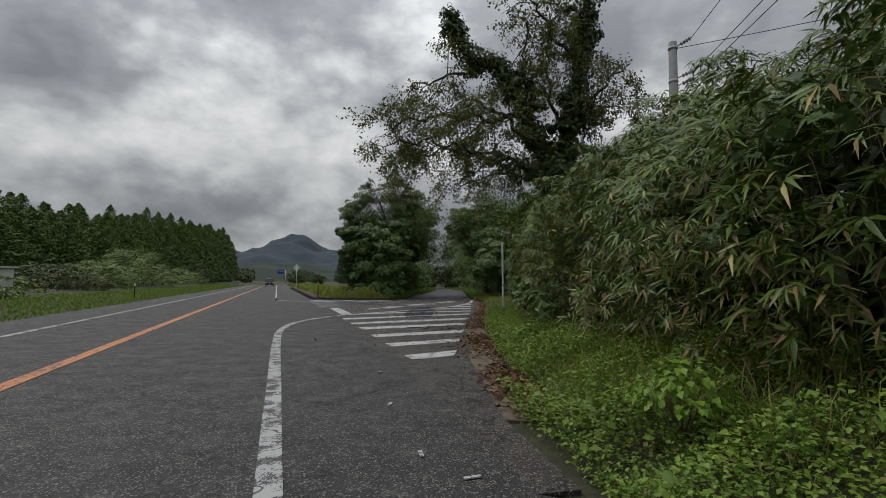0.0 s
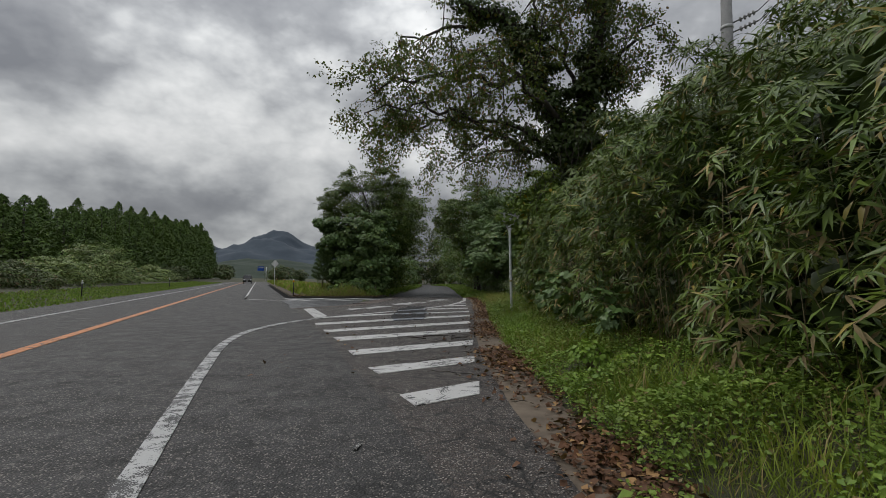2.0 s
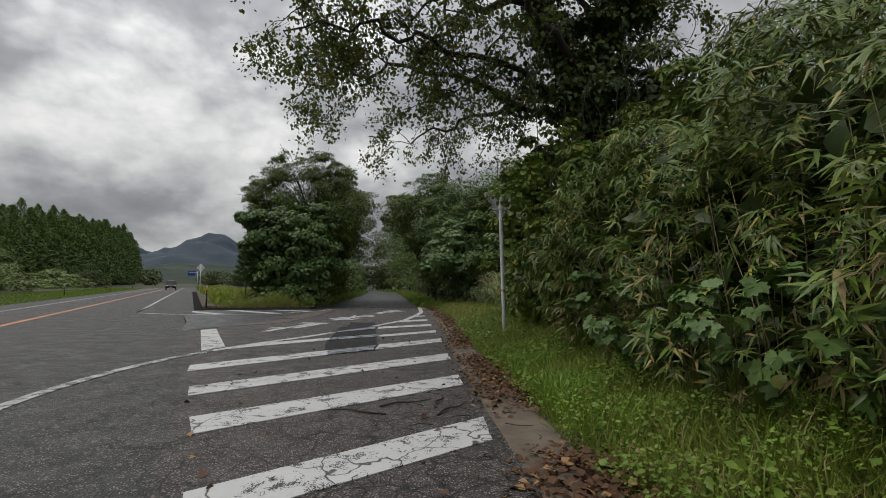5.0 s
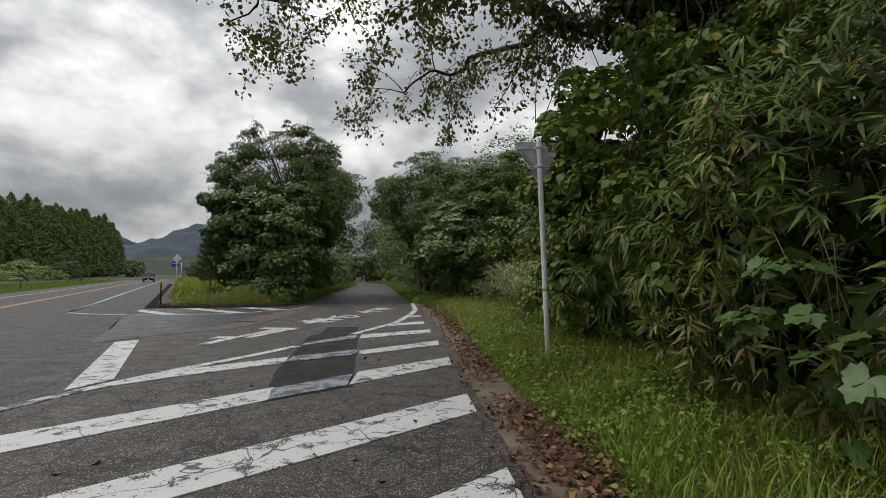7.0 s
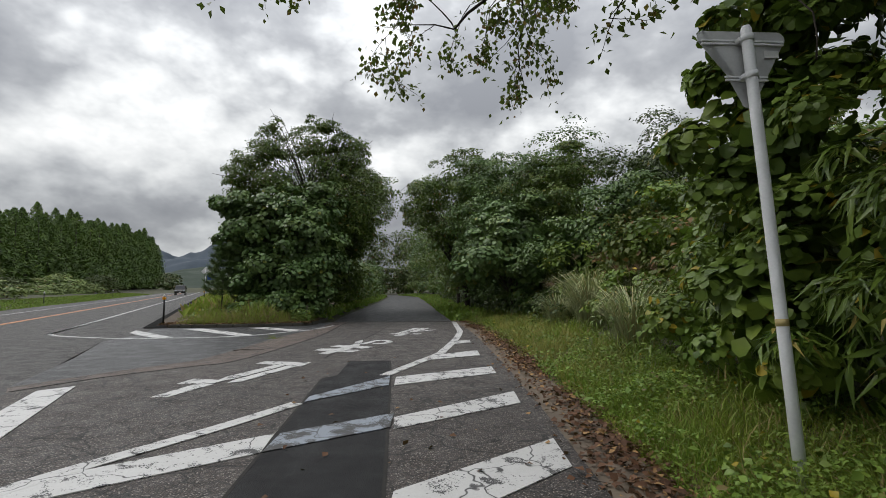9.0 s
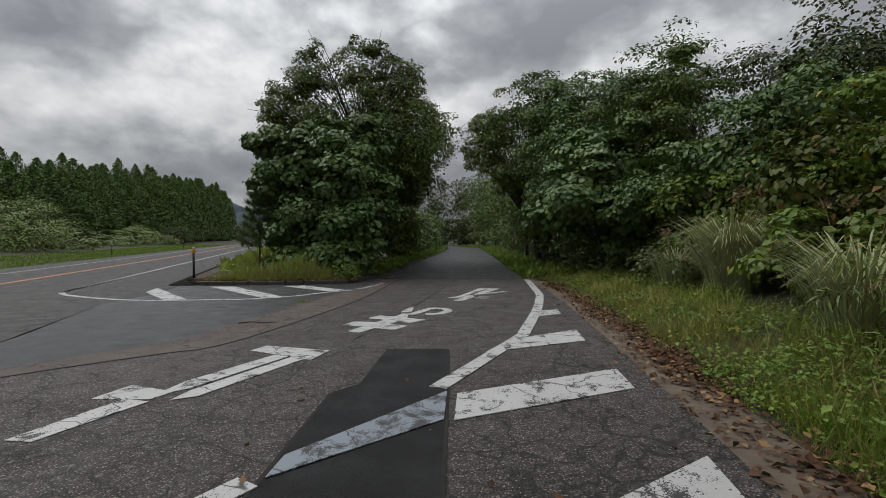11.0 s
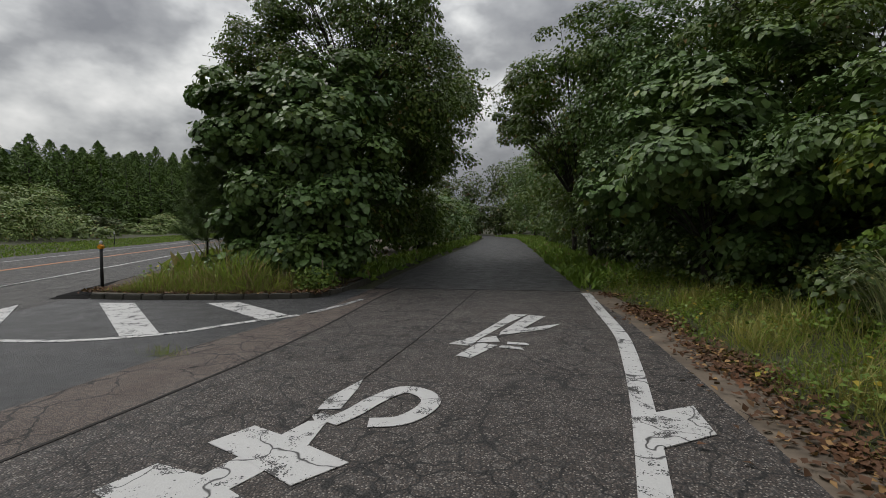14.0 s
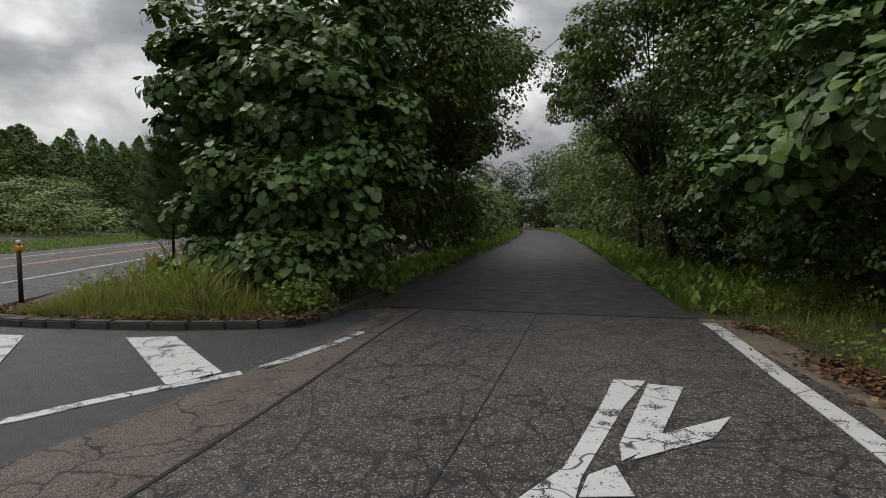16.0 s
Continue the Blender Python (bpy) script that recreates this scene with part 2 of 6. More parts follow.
M_drain_shade.node_tree.nodes["Principled BSDF"].inputs["Specular IOR Level"].default_value = 0.1
M_pole = plain("utility_pole_concrete", (0.27, 0.27, 0.265), (0.2, 0.2, 0.195), 3.0, 0.85)
M_ceramic = plain("insulator_ceramic", (0.34, 0.33, 0.32), (0.2, 0.2, 0.2), 20.0, 0.3)
M_wire = plain("black_cable", (0.02, 0.02, 0.021), (0.03, 0.03, 0.03), 20.0, 0.6)
M_blue = plain("sign_blue", (0.02, 0.09, 0.42), (0.02, 0.07, 0.34), 3.0, 0.4)
M_vanpaint = plain("car_paint_dark_bronze", (0.035, 0.033, 0.028), (0.045, 0.042, 0.035), 2.0, 0.25, 0.5, 0.02, 0.001)
M_glass = plain("tinted_glass", (0.012, 0.014, 0.016), (0.02, 0.022, 0.024), 2.0, 0.08, 0.0, 0.01, 0.001)
M_chrome = plain("chrome_trim", (0.6, 0.6, 0.6), (0.5, 0.5, 0.5), 9.0, 0.2, 1.0, 0.02, 0.001)
M_lamp = plain("headlamp_lens", (0.75, 0.77, 0.78), (0.6, 0.62, 0.64), 9.0, 0.1, 0.0, 0.02, 0.001)

L_bamboo = leafy("bamboo_leaf", (0.022, 0.055, 0.009), (0.165, 0.245, 0.040), (0.34, 0.27, 0.07), 0.05, 0.32, 0.8, 0.05)
L_dry = leafy("dry_bamboo_leaf", (0.16, 0.115, 0.055), (0.30, 0.23, 0.105), None, 0, 0.7)
L_kudzu = leafy("kudzu_leaf", (0.042, 0.088, 0.020), (0.155, 0.250, 0.078), (0.22, 0.24, 0.05), 0.02, 0.38, 0.5, 0.12)
L_mound = leafy("pale_kudzu_leaf", (0.110, 0.180, 0.040), (0.260, 0.350, 0.105), (0.20, 0.16, 0.05), 0.06, 0.5)
L_vine = leafy("vine_leaf", (0.055, 0.110, 0.014), (0.240, 0.350, 0.065), (0.38, 0.29, 0.03), 0.04, 0.40, 0.5, 0.24)
# dark leaf colour of ivy; also painted-in shade for thicket inside and undergrowth
L_ivy_and_shade = leafy("ivy_and_shaded_leaf", (0.020, 0.040, 0.009), (0.085, 0.130, 0.030), (0.16, 0.15, 0.03), 0.03, 0.38)
L_tree = leafy("tree_leaf", (0.034, 0.070, 0.012), (0.150, 0.220, 0.044), (0.18, 0.12, 0.03), 0.03, 0.40, 0.5, 0.20)
L_cherry = leafy("autumn_tinged_leaf", (0.050, 0.080, 0.016), (0.140, 0.175, 0.040), (0.21, 0.115, 0.04), 0.14, 0.5, 0.5, 0.32)
L_lime = leafy("fresh_green_leaf", (0.14, 0.27, 0.030), (0.28, 0.44, 0.06), None, 0, 0.42, 0.5, 0.32)
L_clover = leafy("ground_cover_leaf", (0.090, 0.172, 0.024), (0.265, 0.395, 0.068), (0.19, 0.15, 0.06), 0.05, 0.48, 1.1, 0.22)
L_grass = leafy("grass_blade", (0.150, 0.230, 0.026), (0.350, 0.450, 0.075), (0.40, 0.31, 0.13), 0.18, 0.5, 0.8, 0.34)
L_pampas = leafy("pampas_blade", (0.30, 0.36, 0.16), (0.56, 0.60, 0.34), (0.42, 0.34, 0.18), 0.15, 0.5, 3.0, 0.2)
L_plume = leafy("pampas_plume", (0.22, 0.13, 0.085), (0.33, 0.22, 0.15), None, 0, 0.8)
L_cedar = leafy("cedar_spray", (0.028, 0.062, 0.012), (0.130, 0.215, 0.040), None, 0, 0.6, 0.12)
L_far = leafy("distant_leaf", (0.045, 0.075, 0.020), (0.110, 0.150, 0.045), (0.15, 0.10, 0.045), 0.08, 0.55, 0.15)
L_straw = leafy("yellowing_grass", (0.24, 0.25, 0.06), (0.44, 0.40, 0.13), None, 0, 0.55, 0.8, 0.3)
L_pine = leafy("pine_needle", (0.040, 0.080, 0.022), (0.120, 0.190, 0.055), None, 0, 0.5)
L_brown = leafy("fallen_leaf", (0.060, 0.030, 0.018), (0.17, 0.085, 0.045), (0.32, 0.19, 0.08), 0.15, 0.7)



# ---- building helpers ----
def finish(bm, name):
    me = bpy.data.meshes.new(name)
    bm.to_mesh(me)
    bm.free()
    return me


def part(name, bm, material, parent, label=""):
    ob = new(name, finish(bm, name))
    ob.data.materials.append(material)
    ob.parent = parent
    if label:
        tagged(ob, label=label)
    return ob


def thing(name, x, y, z, label, category, group="", kind=""):
    ob = new(name)
    ob.location = (x, y, z)
    return tagged(ob, label, category, group, kind)


def box(bm, x0, x1, y0, y1, z0, z1, bevel=0.0):
    vs = [bm.verts.new(v) for v in ((x0, y0, z0), (x1, y0, z0), (x1, y1, z0), (x0, y1, z0), (x0, y0, z1), (x1, y0, z1), (x1, y1, z1), (x0, y1, z1))]
    fs = [bm.faces.new([vs[i] for i in f]) for f in ((3, 2, 1, 0), (4, 5, 6, 7), (0, 1, 5, 4), (1, 2, 6, 5), (2, 3, 7, 6), (3, 0, 4, 7))]
    if bevel:
        bmesh.ops.bevel(bm, geom=list({e for f in fs for e in f.edges}), offset=bevel, segments=2, affect="EDGES", profile=0.6)
    return bm


def tube(bm, path, radii, sides=8):
    """A closed tapered tube along a list of points."""
    rings = []
    up = Vector((0.3, 0.2, 1)).normalized()
    for i, p in enumerate(path):
        p = Vector(p)
        a = Vector(path[max(i - 1, 0)])
        b = Vector(path[min(i + 1, len(path) - 1)])
        d = (b - a).normalized()
        s = d.cross(up if abs(d.dot(up)) < 0.95 else Vector((1, 0, 0))).normalized()
        t = d.cross(s)
        rings.append([bm.verts.new(p + radii[i] * (math.cos(2 * math.pi * j / sides) * s + math.sin(2 * math.pi * j / sides) * t)) for j in range(sides)])
    for r, q in zip(rings, rings[1:]):
        for j in range(sides):
            f = bm.faces.new((r[j], r[(j + 1) % sides], q[(j + 1) % sides], q[j]))
            f.smooth = True
    bm.faces.new(rings[0][::-1])
    bm.faces.new(rings[-1])
    return bm


def slab(bm, outline, top, thick):
    """A flat slab from an outline of (x, y) with a given top."""
    lo = [bm.verts.new((x, y, top - thick)) for x, y in outline]
    hi = [bm.verts.new((x, y, top)) for x, y in outline]
    n = len(outline)
    for i in range(n):
        bm.faces.new((lo[i], lo[(i + 1) % n], hi[(i + 1) % n], hi[i]))
    bm.faces.new(hi)
    bm.faces.new(lo[::-1])
    bmesh.ops.recalc_face_normals(bm, faces=bm.faces)
    return bm


def ribbon(line, width):
    """The outline of a band of a width along a line."""
    left, right = [], []
    for i, p in enumerate(line):
        a, b = Vector(line[max(i - 1, 0)]), Vector(line[min(i + 1, len(line) - 1)])
        d = (b - a).normalized()
        s = Vector((-d.y, d.x)) * width / 2
        left.append(tuple(Vector(p) + s))
        right.append(tuple(Vector(p) - s))
    return left + right[::-1]


def smooth_line(pts, steps=6):
    """Catmull-Rom through 2D or 3D points."""
    out = []
    n = len(pts)
    v = [Vector(p) for p in pts]
    for i in range(n - 1):
        p0, p1, p2, p3 = v[max(i - 1, 0)], v[i], v[i + 1], v[min(i + 2, n - 1)]
        for s in range(steps):
            t = s / steps
            out.append(tuple(0.5 * (2 * p1 + (p2 - p0) * t + (2 * p0 - 5 * p1 + 4 * p2 - p3) * t * t + (3 * p1 - p0 - 3 * p2 + p3) * t ** 3)))
    out.append(tuple(v[-1]))
    return out


rng = np.random.default_rng(11)


def wave(p, f, seed=0.0):
    """Cheap smooth noise in -1..1 on an (n, 3) array."""
    x, y, z = p[:, 0] * f + seed, p[:, 1] * f + seed * 1.7, p[:, 2] * f - seed
    return (np.sin(x * 1.3 + 1.9 * np.sin(y * 0.9 + z)) + np.sin(y * 1.7 + 1.3 * np.sin(z * 1.1 + x * 0.7)) + np.sin(z * 1.5 + 1.6 * np.sin(x * 0.8 - y))) / 3


# leaf shapes: vertices (across, along, lift) and triangles
KITE = [(0, 2, 1), (0, 3, 2), (1, 2, 4), (2, 3, 4)]
BROAD = (np.array([(0, 0, 0), (-0.40, 0.42, 0.10), (0, 0.45, 0), (0.40, 0.42, 0.10), (0, 1, -0.14)]), KITE)
ROUND = (np.array([(0, 0, 0), (-0.52, 0.38, 0.10), (0, 0.5, 0.02), (0.52, 0.38, 0.10), (-0.34, 0.82, 0.0), (0.34, 0.82, 0.0), (0, 1.02, -0.12)]),
         [(0, 2, 1), (0, 3, 2), (1, 2, 4), (2, 3, 5), (4, 2, 6), (2, 5, 6)])
LEAF = (np.array([(0, 0, 0), (-0.36, 0.45, 0.10), (0, 1, -0.06), (0.36, 0.45, 0.10)]), [(0, 2, 1), (0, 3, 2)])
LANCE = (np.array([(0, 0, 0), (-0.082, 0.34, 0.02), (0, 0.40, -0.01), (0.082, 0.34, 0.02), (0, 1, -0.24)]), KITE)
SPRAY = (np.array([(0, 0, 0), (-0.24, 0.5, 0.03), (0, 0.55, -0.03), (0.24, 0.5, 0.03), (0, 1, -0.28)]), KITE)
BLADE = (np.array([(-0.018, 0, 0), (0.018, 0, 0), (-0.014, 0.5, 0.05), (0.014, 0.5, 0.05), (0, 1, -0.12)]), [(0, 1, 3), (0, 3, 2), (2, 3, 4)])
ARCH = (np.array([(-0.012, 0, 0), (0.012, 0, 0), (-0.012, 0.35, 0.10), (0.012, 0.35, 0.10), (-0.010, 0.7, 0.02), (0.010, 0.7, 0.02), (0, 1, -0.25)]),
        [(0, 1, 3), (0, 3, 2), (2, 3, 5), (2, 5, 4), (4, 5, 6)])


def triple(shape):
    v, f = shape
    vs, fs = [], []
    for k, (ang, dy, s) in enumerate(((0, 0.28, 0.72), (1.25, 0.22, 0.62), (-1.25, 0.22, 0.62))):
        c, q = math.cos(ang), math.sin(ang)
        w = v * s
        vs.append(np.stack([w[:, 0] * c + w[:, 1] * q, -w[:, 0] * q + w[:, 1] * c + dy, w[:, 2] - 0.02 * k], 1))
        fs += [tuple(i + k * len(v) for i in t) for t in f]
    return np.concatenate(vs), fs


LOBED = (np.array([(0, 0.45, -0.03), (0, 0, 0), (-0.30, 0.10, 0.05), (-0.55, 0.38, 0.08), (-0.36, 0.50, 0.05), (-0.42, 0.74, 0.04), (-0.18, 0.80, 0.02), (0, 1.02, -0.12), (0.18, 0.80, 0.02), (0.42, 0.74, 0.04), (0.36, 0.50, 0.05), (0.55, 0.38, 0.08), (0.30, 0.10, 0.05)]),
         [(0, i + 1, i) for i in range(1, 12)] + [(0, 1, 12)])
TREFOIL = triple(LOBED)


def unit(a):
    return a / np.maximum(np.linalg.norm(a, axis=1, keepdims=True), 1e-9)


def leaf_mesh(name, pos, normal, along, size, shape):
    """One mesh with a leaf at every place: its face towards normal, its tip towards along."""
    tv, tf = shape
    n = unit(normal)
    y = along - (along * n).sum(1, keepdims=True) * n
    y = unit(y + 1e-4)
    x = np.cross(y, n)
    s = size[:, None, None]
    v = pos[:, None, :] + s * (tv[None, :, 0:1] * x[:, None] + tv[None, :, 1:2] * y[:, None] + tv[None, :, 2:3] * n[:, None])
    k, m = len(tv), len(pos)
    f = (np.array(tf)[None] + (np.arange(m) * k)[:, None, None]).reshape(-1)
    me = bpy.data.meshes.new(name)
    me.vertices.add(m * k)
    me.vertices.foreach_set("co", v.reshape(-1).astype(np.float32))
    nt = m * len(tf)
    me.loops.add(nt * 3)
    me.loops.foreach_set("vertex_index", f.astype(np.int32))
    me.polygons.add(nt)
    me.polygons.foreach_set("loop_start", (np.arange(nt) * 3).astype(np.int32))
    me.update(calc_edges=True)
    return me


def leaf_part(name, parent, material, pos, normal, along, size, shape, label=""):
    me = leaf_mesh(name, pos, normal, along, size, shape)
    me.materials.append(material)
    ob = new(name, me)
    ob.parent = parent
    if parent is not None and parent.location.length > 0:
        ob.matrix_parent_inverse = Matrix.Translation(-parent.location)
    if label:
        tagged(ob, label=label)
    return ob


def scatter(n, spread):
    return rng.normal(size=(n, 3)) * spread


def blob_leaves(blobs, clumps, per, size, spread=0.28, inner=0.25, floor=0.05, droop=0.6, rough=0.22, up=0.45, lump=0.34, loose=0.30):
    """Leaf places on lumpy ellipsoids (x, y, z, rx, ry, rz): each carries many smaller leafy lumps, with some leaves inside."""
    P, N, S = [], [], []
    area = np.array([(b[3] * b[4] + b[3] * b[5] + b[4] * b[5]) for b in blobs])
    share = (clumps * per * area / area.sum()).astype(int)
    for b, m, a in zip(blobs, share, area):
        c, r = np.array(b[:3]), np.array(b[3:6])
        ns = int(np.clip(a * 2.1, 8, 60))
        d = unit(rng.normal(size=(ns, 3)))
        d[:, 2] = np.where(d[:, 2] < -0.6, -d[:, 2], d[:, 2])
        k = 1 + rough * wave(d * 2.6 + c, 1.3, 3.1) + rng.uniform(-0.14, 0.10, ns)
        cen = c + d * r * (k * 0.84)[:, None]
        rs = np.clip(lump * r.min() * rng.uniform(0.6, 1.25, ns), 0.16, 1.1)
        mi = int(m * inner * 0.9)
        mo = m - mi
        i = rng.choice(ns, mo, p=rs ** 2 / (rs ** 2).sum())
        dd = unit(unit(rng.normal(size=(mo, 3))) + 0.6 * unit(d[i] / r) + np.array((0, 0, up * 1.15)))
        kk = rs[i] * np.where(rng.random(mo) < 0.12, rng.uniform(1.0, 1.3, mo), rng.uniform(0.72, 1.03, mo))
        P.append(cen[i] + dd * kk[:, None] * np.array((1.2, 1.2, 0.7)))
        N.append(dd)
        S.append(rng.uniform(0.55, 1.2, mo))
        e = unit(rng.normal(size=(mi, 3)))
        P.append(c + e * r * rng.uniform(0.25, 0.72, (mi, 1)))
        N.append(e)
        S.append(rng.uniform(1.2, 1.6, mi))
    pos, nor, sz = np.concatenate(P), np.concatenate(N), np.concatenate(S) * size
    along = nor * 0.5 + scatter(len(pos), 0.45) + np.array((0, 0, -droop))
    nor = nor * 0.75 + scatter(len(pos), loose) + np.array((0, 0, up))
    keep = pos[:, 2] > floor
    return pos[keep], nor[keep], along[keep], sz[keep]


# ---- the plan: main road axes ----
MD, MN = Vector((-0.4225, 0.9064)), Vector((-0.9064, -0.4225))


def main(u, v):
    """A place by metres along the main road and metres to the left across it."""
    p = MD * u + MN * v
    return (p.x, p.y)


RIGHT_EDGE = [(3.6, -6.0), (3.05, 0.5), (2.72, 2.7), (2.28, 4.2), (1.8, 7.5), (1.54, 10.4), (1.42, 13.4), (1.32, 18.0), (1.33, 21.0), (1.28, 24.5), (1.12, 29.0), (0.92, 32.2), (0.46, 35.4), (-0.12, 42.0), (-0.75, 50.4), (-1.75, 63.5), (-3.7, 84.0), (-9.0, 100.0)]


def edge_x(y):
    return float(np.interp(y, [p[1] for p in RIGHT_EDGE], [p[0] for p in RIGHT_EDGE]))


def bank(x, y):
    """Height of the ground to the right of the roads."""
    d = x - edge_x(y) - 0.55
    if d <= 0:
        return 0.0
    near = 0.42 * min(max((12 - y) / 8, 0), 1) + 0.16
    return near * min(d / 1.4, 1.0) + 0.10 * max(d - 1.4, 0) * (1 if d < 9 else 9 / d)


# ---- ground ----
def make_ground():
    xs = sorted(set([round(v, 2) for v in np.concatenate([np.linspace(-900, -60, 12), np.linspace(-60, -6, 28), np.arange(-6, 12.01, 0.5), np.linspace(13, 60, 20), np.linspace(80, 900, 10)])]))
    ys = sorted(set([round(v, 2) for v in np.concatenate([np.linspace(-600, -12, 10), np.arange(-10, 45, 0.75), np.linspace(46, 130, 40), np.linspace(150, 1600, 18)])]))
    verts = []
    for y in ys:
        for x in xs:
            z = -0.035
            if y < 105 and x > edge_x(y) + 0.3:
                z += bank(x, y)
            v = x * MN.x + y * MN.y
            if v > 6.5:
                z += min((v - 6.5) * 0.05, 0.5)
            verts.append((x, y, z))
    nx = len(xs)
    faces = [(j * nx + i, j * nx + i + 1, (j + 1) * nx + i + 1, (j + 1) * nx + i) for j in range(len(ys) - 1) for i in range(nx - 1)]
    me = bpy.data.meshes.new("ground")
    me.from_pydata(verts, [], faces)
    me.materials.append(M_turf)
    return tagged(new("ground", me), "rough grassy ground and banks beside the roads", "ground", kind="structure")


make_ground()


def surface(name, outline, material, top, label, thick=0.12, kind="structure", category="road"):
    bm = slab(bmesh.new(), outline, top, thick)
    ob = new(name, finish(bm, name))
    ob.data.materials.append(material)
    return tagged(ob, label, category, kind=kind)


surface("road", [main(-80, -1.9), main(-80, 5.75), main(420, 5.75), main(420, -4.5), main(33.6, -4.5), main(31.0, -4.3), (-9.0, 28.0), (-5.9, 21.75), (-2.35, 14.1), (0.5, 7.7), (2.45, 2.6), (2.75, 2.5), (3.05, 0.5), (3.6, -6.0), main(-80, -4.5)],
        M_road, 0.0, "dark grey asphalt main road with fine cracks", 0.15)
surface("side_road_junction", [(-5.9, 21.75), (-2.35, 14.1), (0.5, 7.7), (2.45, 2.6), *[p for p in RIGHT_EDGE if 2.6 < p[1] < 35], (0.46, 35.3), (-3.76, 35.1), (-3.76, 33.5), (-3.55, 29.5), (-3.80, 25.6), (-4.05, 24.3), (-4.4, 24.0), (-5.33, 22.9)],
        M_old, 0.002, "weathered cracked asphalt with exposed stones at the junction", 0.1)
surface("asphalt_band", [(-5.33, 22.9), (-4.4, 24.0), (-4.05, 24.3), (-3.80, 25.6), (-3.55, 29.5), (-3.76, 33.5), (-3.76, 35.1), (-4.4, 34.9), (-4.25, 32.5), (-4.65, 29.1), (-4.67, 26.2), (-4.75, 24.7), (-5.6, 23.4), (-6.2, 22.1), (-5.9, 21.75)],
        M_red, 0.001, "strip of brownish worn asphalt along the junction seam", 0.1)
surface("bay_asphalt", [(-6.2, 22.1), (-5.6, 23.4), (-4.75, 24.7), (-4.67, 26.2), (-4.65, 29.1), (-4.25, 32.5), (-4.4, 34.9), (-5.0, 34.6), (-4.95, 33.75), (-5.3, 33.4), (-6.7, 32.95), (-8.1, 32.72), (-10.2, 32.7), main(33.6, -4.5), main(31.0, -4.3), (-9.0, 28.0), (-7.4, 24.9)],
        M_bay, 0.0005, "smooth dark asphalt of the turning bay", 0.1)
SIDE_LEFT = [(-3.76, 35.1), (-4.45, 35.2), (-4.75, 38.0), (-5.05, 42.0), (-5.5, 52.0), (-6.1, 63.5), (-7.7, 84.0), (-13.0, 100.0)]
surface("side_road", [*SIDE_LEFT, (-9.0, 100.0), (-3.7, 84.0), (-1.75, 63.5), (-0.75, 50.4), (-0.12, 42.0), (0.46, 35.4), (0.46, 35.3)],
        M_side, 0.0, "narrow dark asphalt side road between trees", 0.1)
# dark resurfaced patches in the zebra area
surface("asphalt_patch", [(-1.06, 16.9), (-0.18, 17.6), (-0.71, 22.9), (-0.91, 24.6), (-1.70, 24.55), (-1.60, 23.05), (-1.78, 22.75), (-1.36, 18.4)], M_patch, 0.006, "black resurfaced asphalt strip across the zebra", 0.1, category="road patch")
surface("concrete_gutter", [p for p in RIGHT_EDGE if 4 < p[1] < 36] + [(p[0] + 0.52, p[1]) for p in reversed(RIGHT_EDGE) if 4 < p[1] < 36], M_gutter, -0.004, "shallow concrete gutter covered with soil and dead leaves", 0.12, category="gutter")


M_seam = plain("open_seam_dirt", (0.014, 0.013, 0.012), (0.03, 0.027, 0.022), 9.0, 0.95)
for line, w in (([(-5.9, 21.8), (-5.33, 22.9), (-4.4, 24.0), (-4.05, 24.35), (-3.80, 25.6), (-3.55, 29.5), (-3.76, 33.5), (-3.76, 35.1)], 0.035), ([(-3.76, 35.12), (-1.8, 35.2), (0.46, 35.36)], 0.04), ([(-1.36, 18.4), (-1.78, 22.72)], 0.03), ([(-0.18, 17.6), (-0.71, 22.9), (-0.91, 24.6)], 0.03), ([(-2.3, 25.0), (-2.0, 30.0), (-1.9, 35.1)], 0.014)):
    surface("asphalt_seam", ribbon(smooth_line(line, 4), w), M_seam, 0.0075, "dark open joint between two asphalt courses", 0.02, category="road joint")


# ---- road markings ----
LAYERS = [0]


def marking(name, outline, material, label, top=0.009, category="road marking"):
    LAYERS[0] += 1
    bm = slab(bmesh.new(), outline, top + 0.00022 * LAYERS[0], 0.008)
    ob = new(name, finish(bm, name))
    ob.data.materials.append(material)
    return tagged(ob, label, category, kind="structure")


marking("centre_line", [main(-70, 1.12), main(-70, 1.33), main(400, 1.33), main(400, 1.12)], M_orange, "solid orange centre line")
marking("edge_line", [main(-70, 3.74), main(-70, 3.9), main(400, 3.9), main(400, 3.74)], M_worn, "worn white edge line of the main road")
curve_line = [main(-60, -1.75), main(-20, -1.75), main(0, -1.76), main(5, -1.78), (-1.57, 7.6), (-2.45, 9.55), (-3.25, 11.45), (-3.80, 13.4), (-3.90, 15.2), (-3.72, 16.6), (-3.43, 17.5)]
marking("edge_line_curve", ribbon(smooth_line(curve_line, 5), 0.17), M_worn, "weathered white edge line curving into the side road")
hook_line = [main(400, -1.75), main(120, -1.75), main(60, -1.75), main(34.5, -1.78), (-12.35, 30.7), (-11.95, 29.95), (-11.0, 29.35), (-8.9, 28.72), (-7.28, 28.9), (-6.28, 29.15), (-5.45, 29.75), (-5.0, 30.5), (-4.40, 31.35)]
marking("bay_line", ribbon(smooth_line(hook_line, 6), 0.13), M_white, "white line bending round the end of the island bay")
marking("bay_line_end", ribbon(smooth_line([(-4.31, 31.55), (-4.12, 32.4), (-4.0, 33.25)], 4), 0.12), M_worn, "worn end of the white bay line")

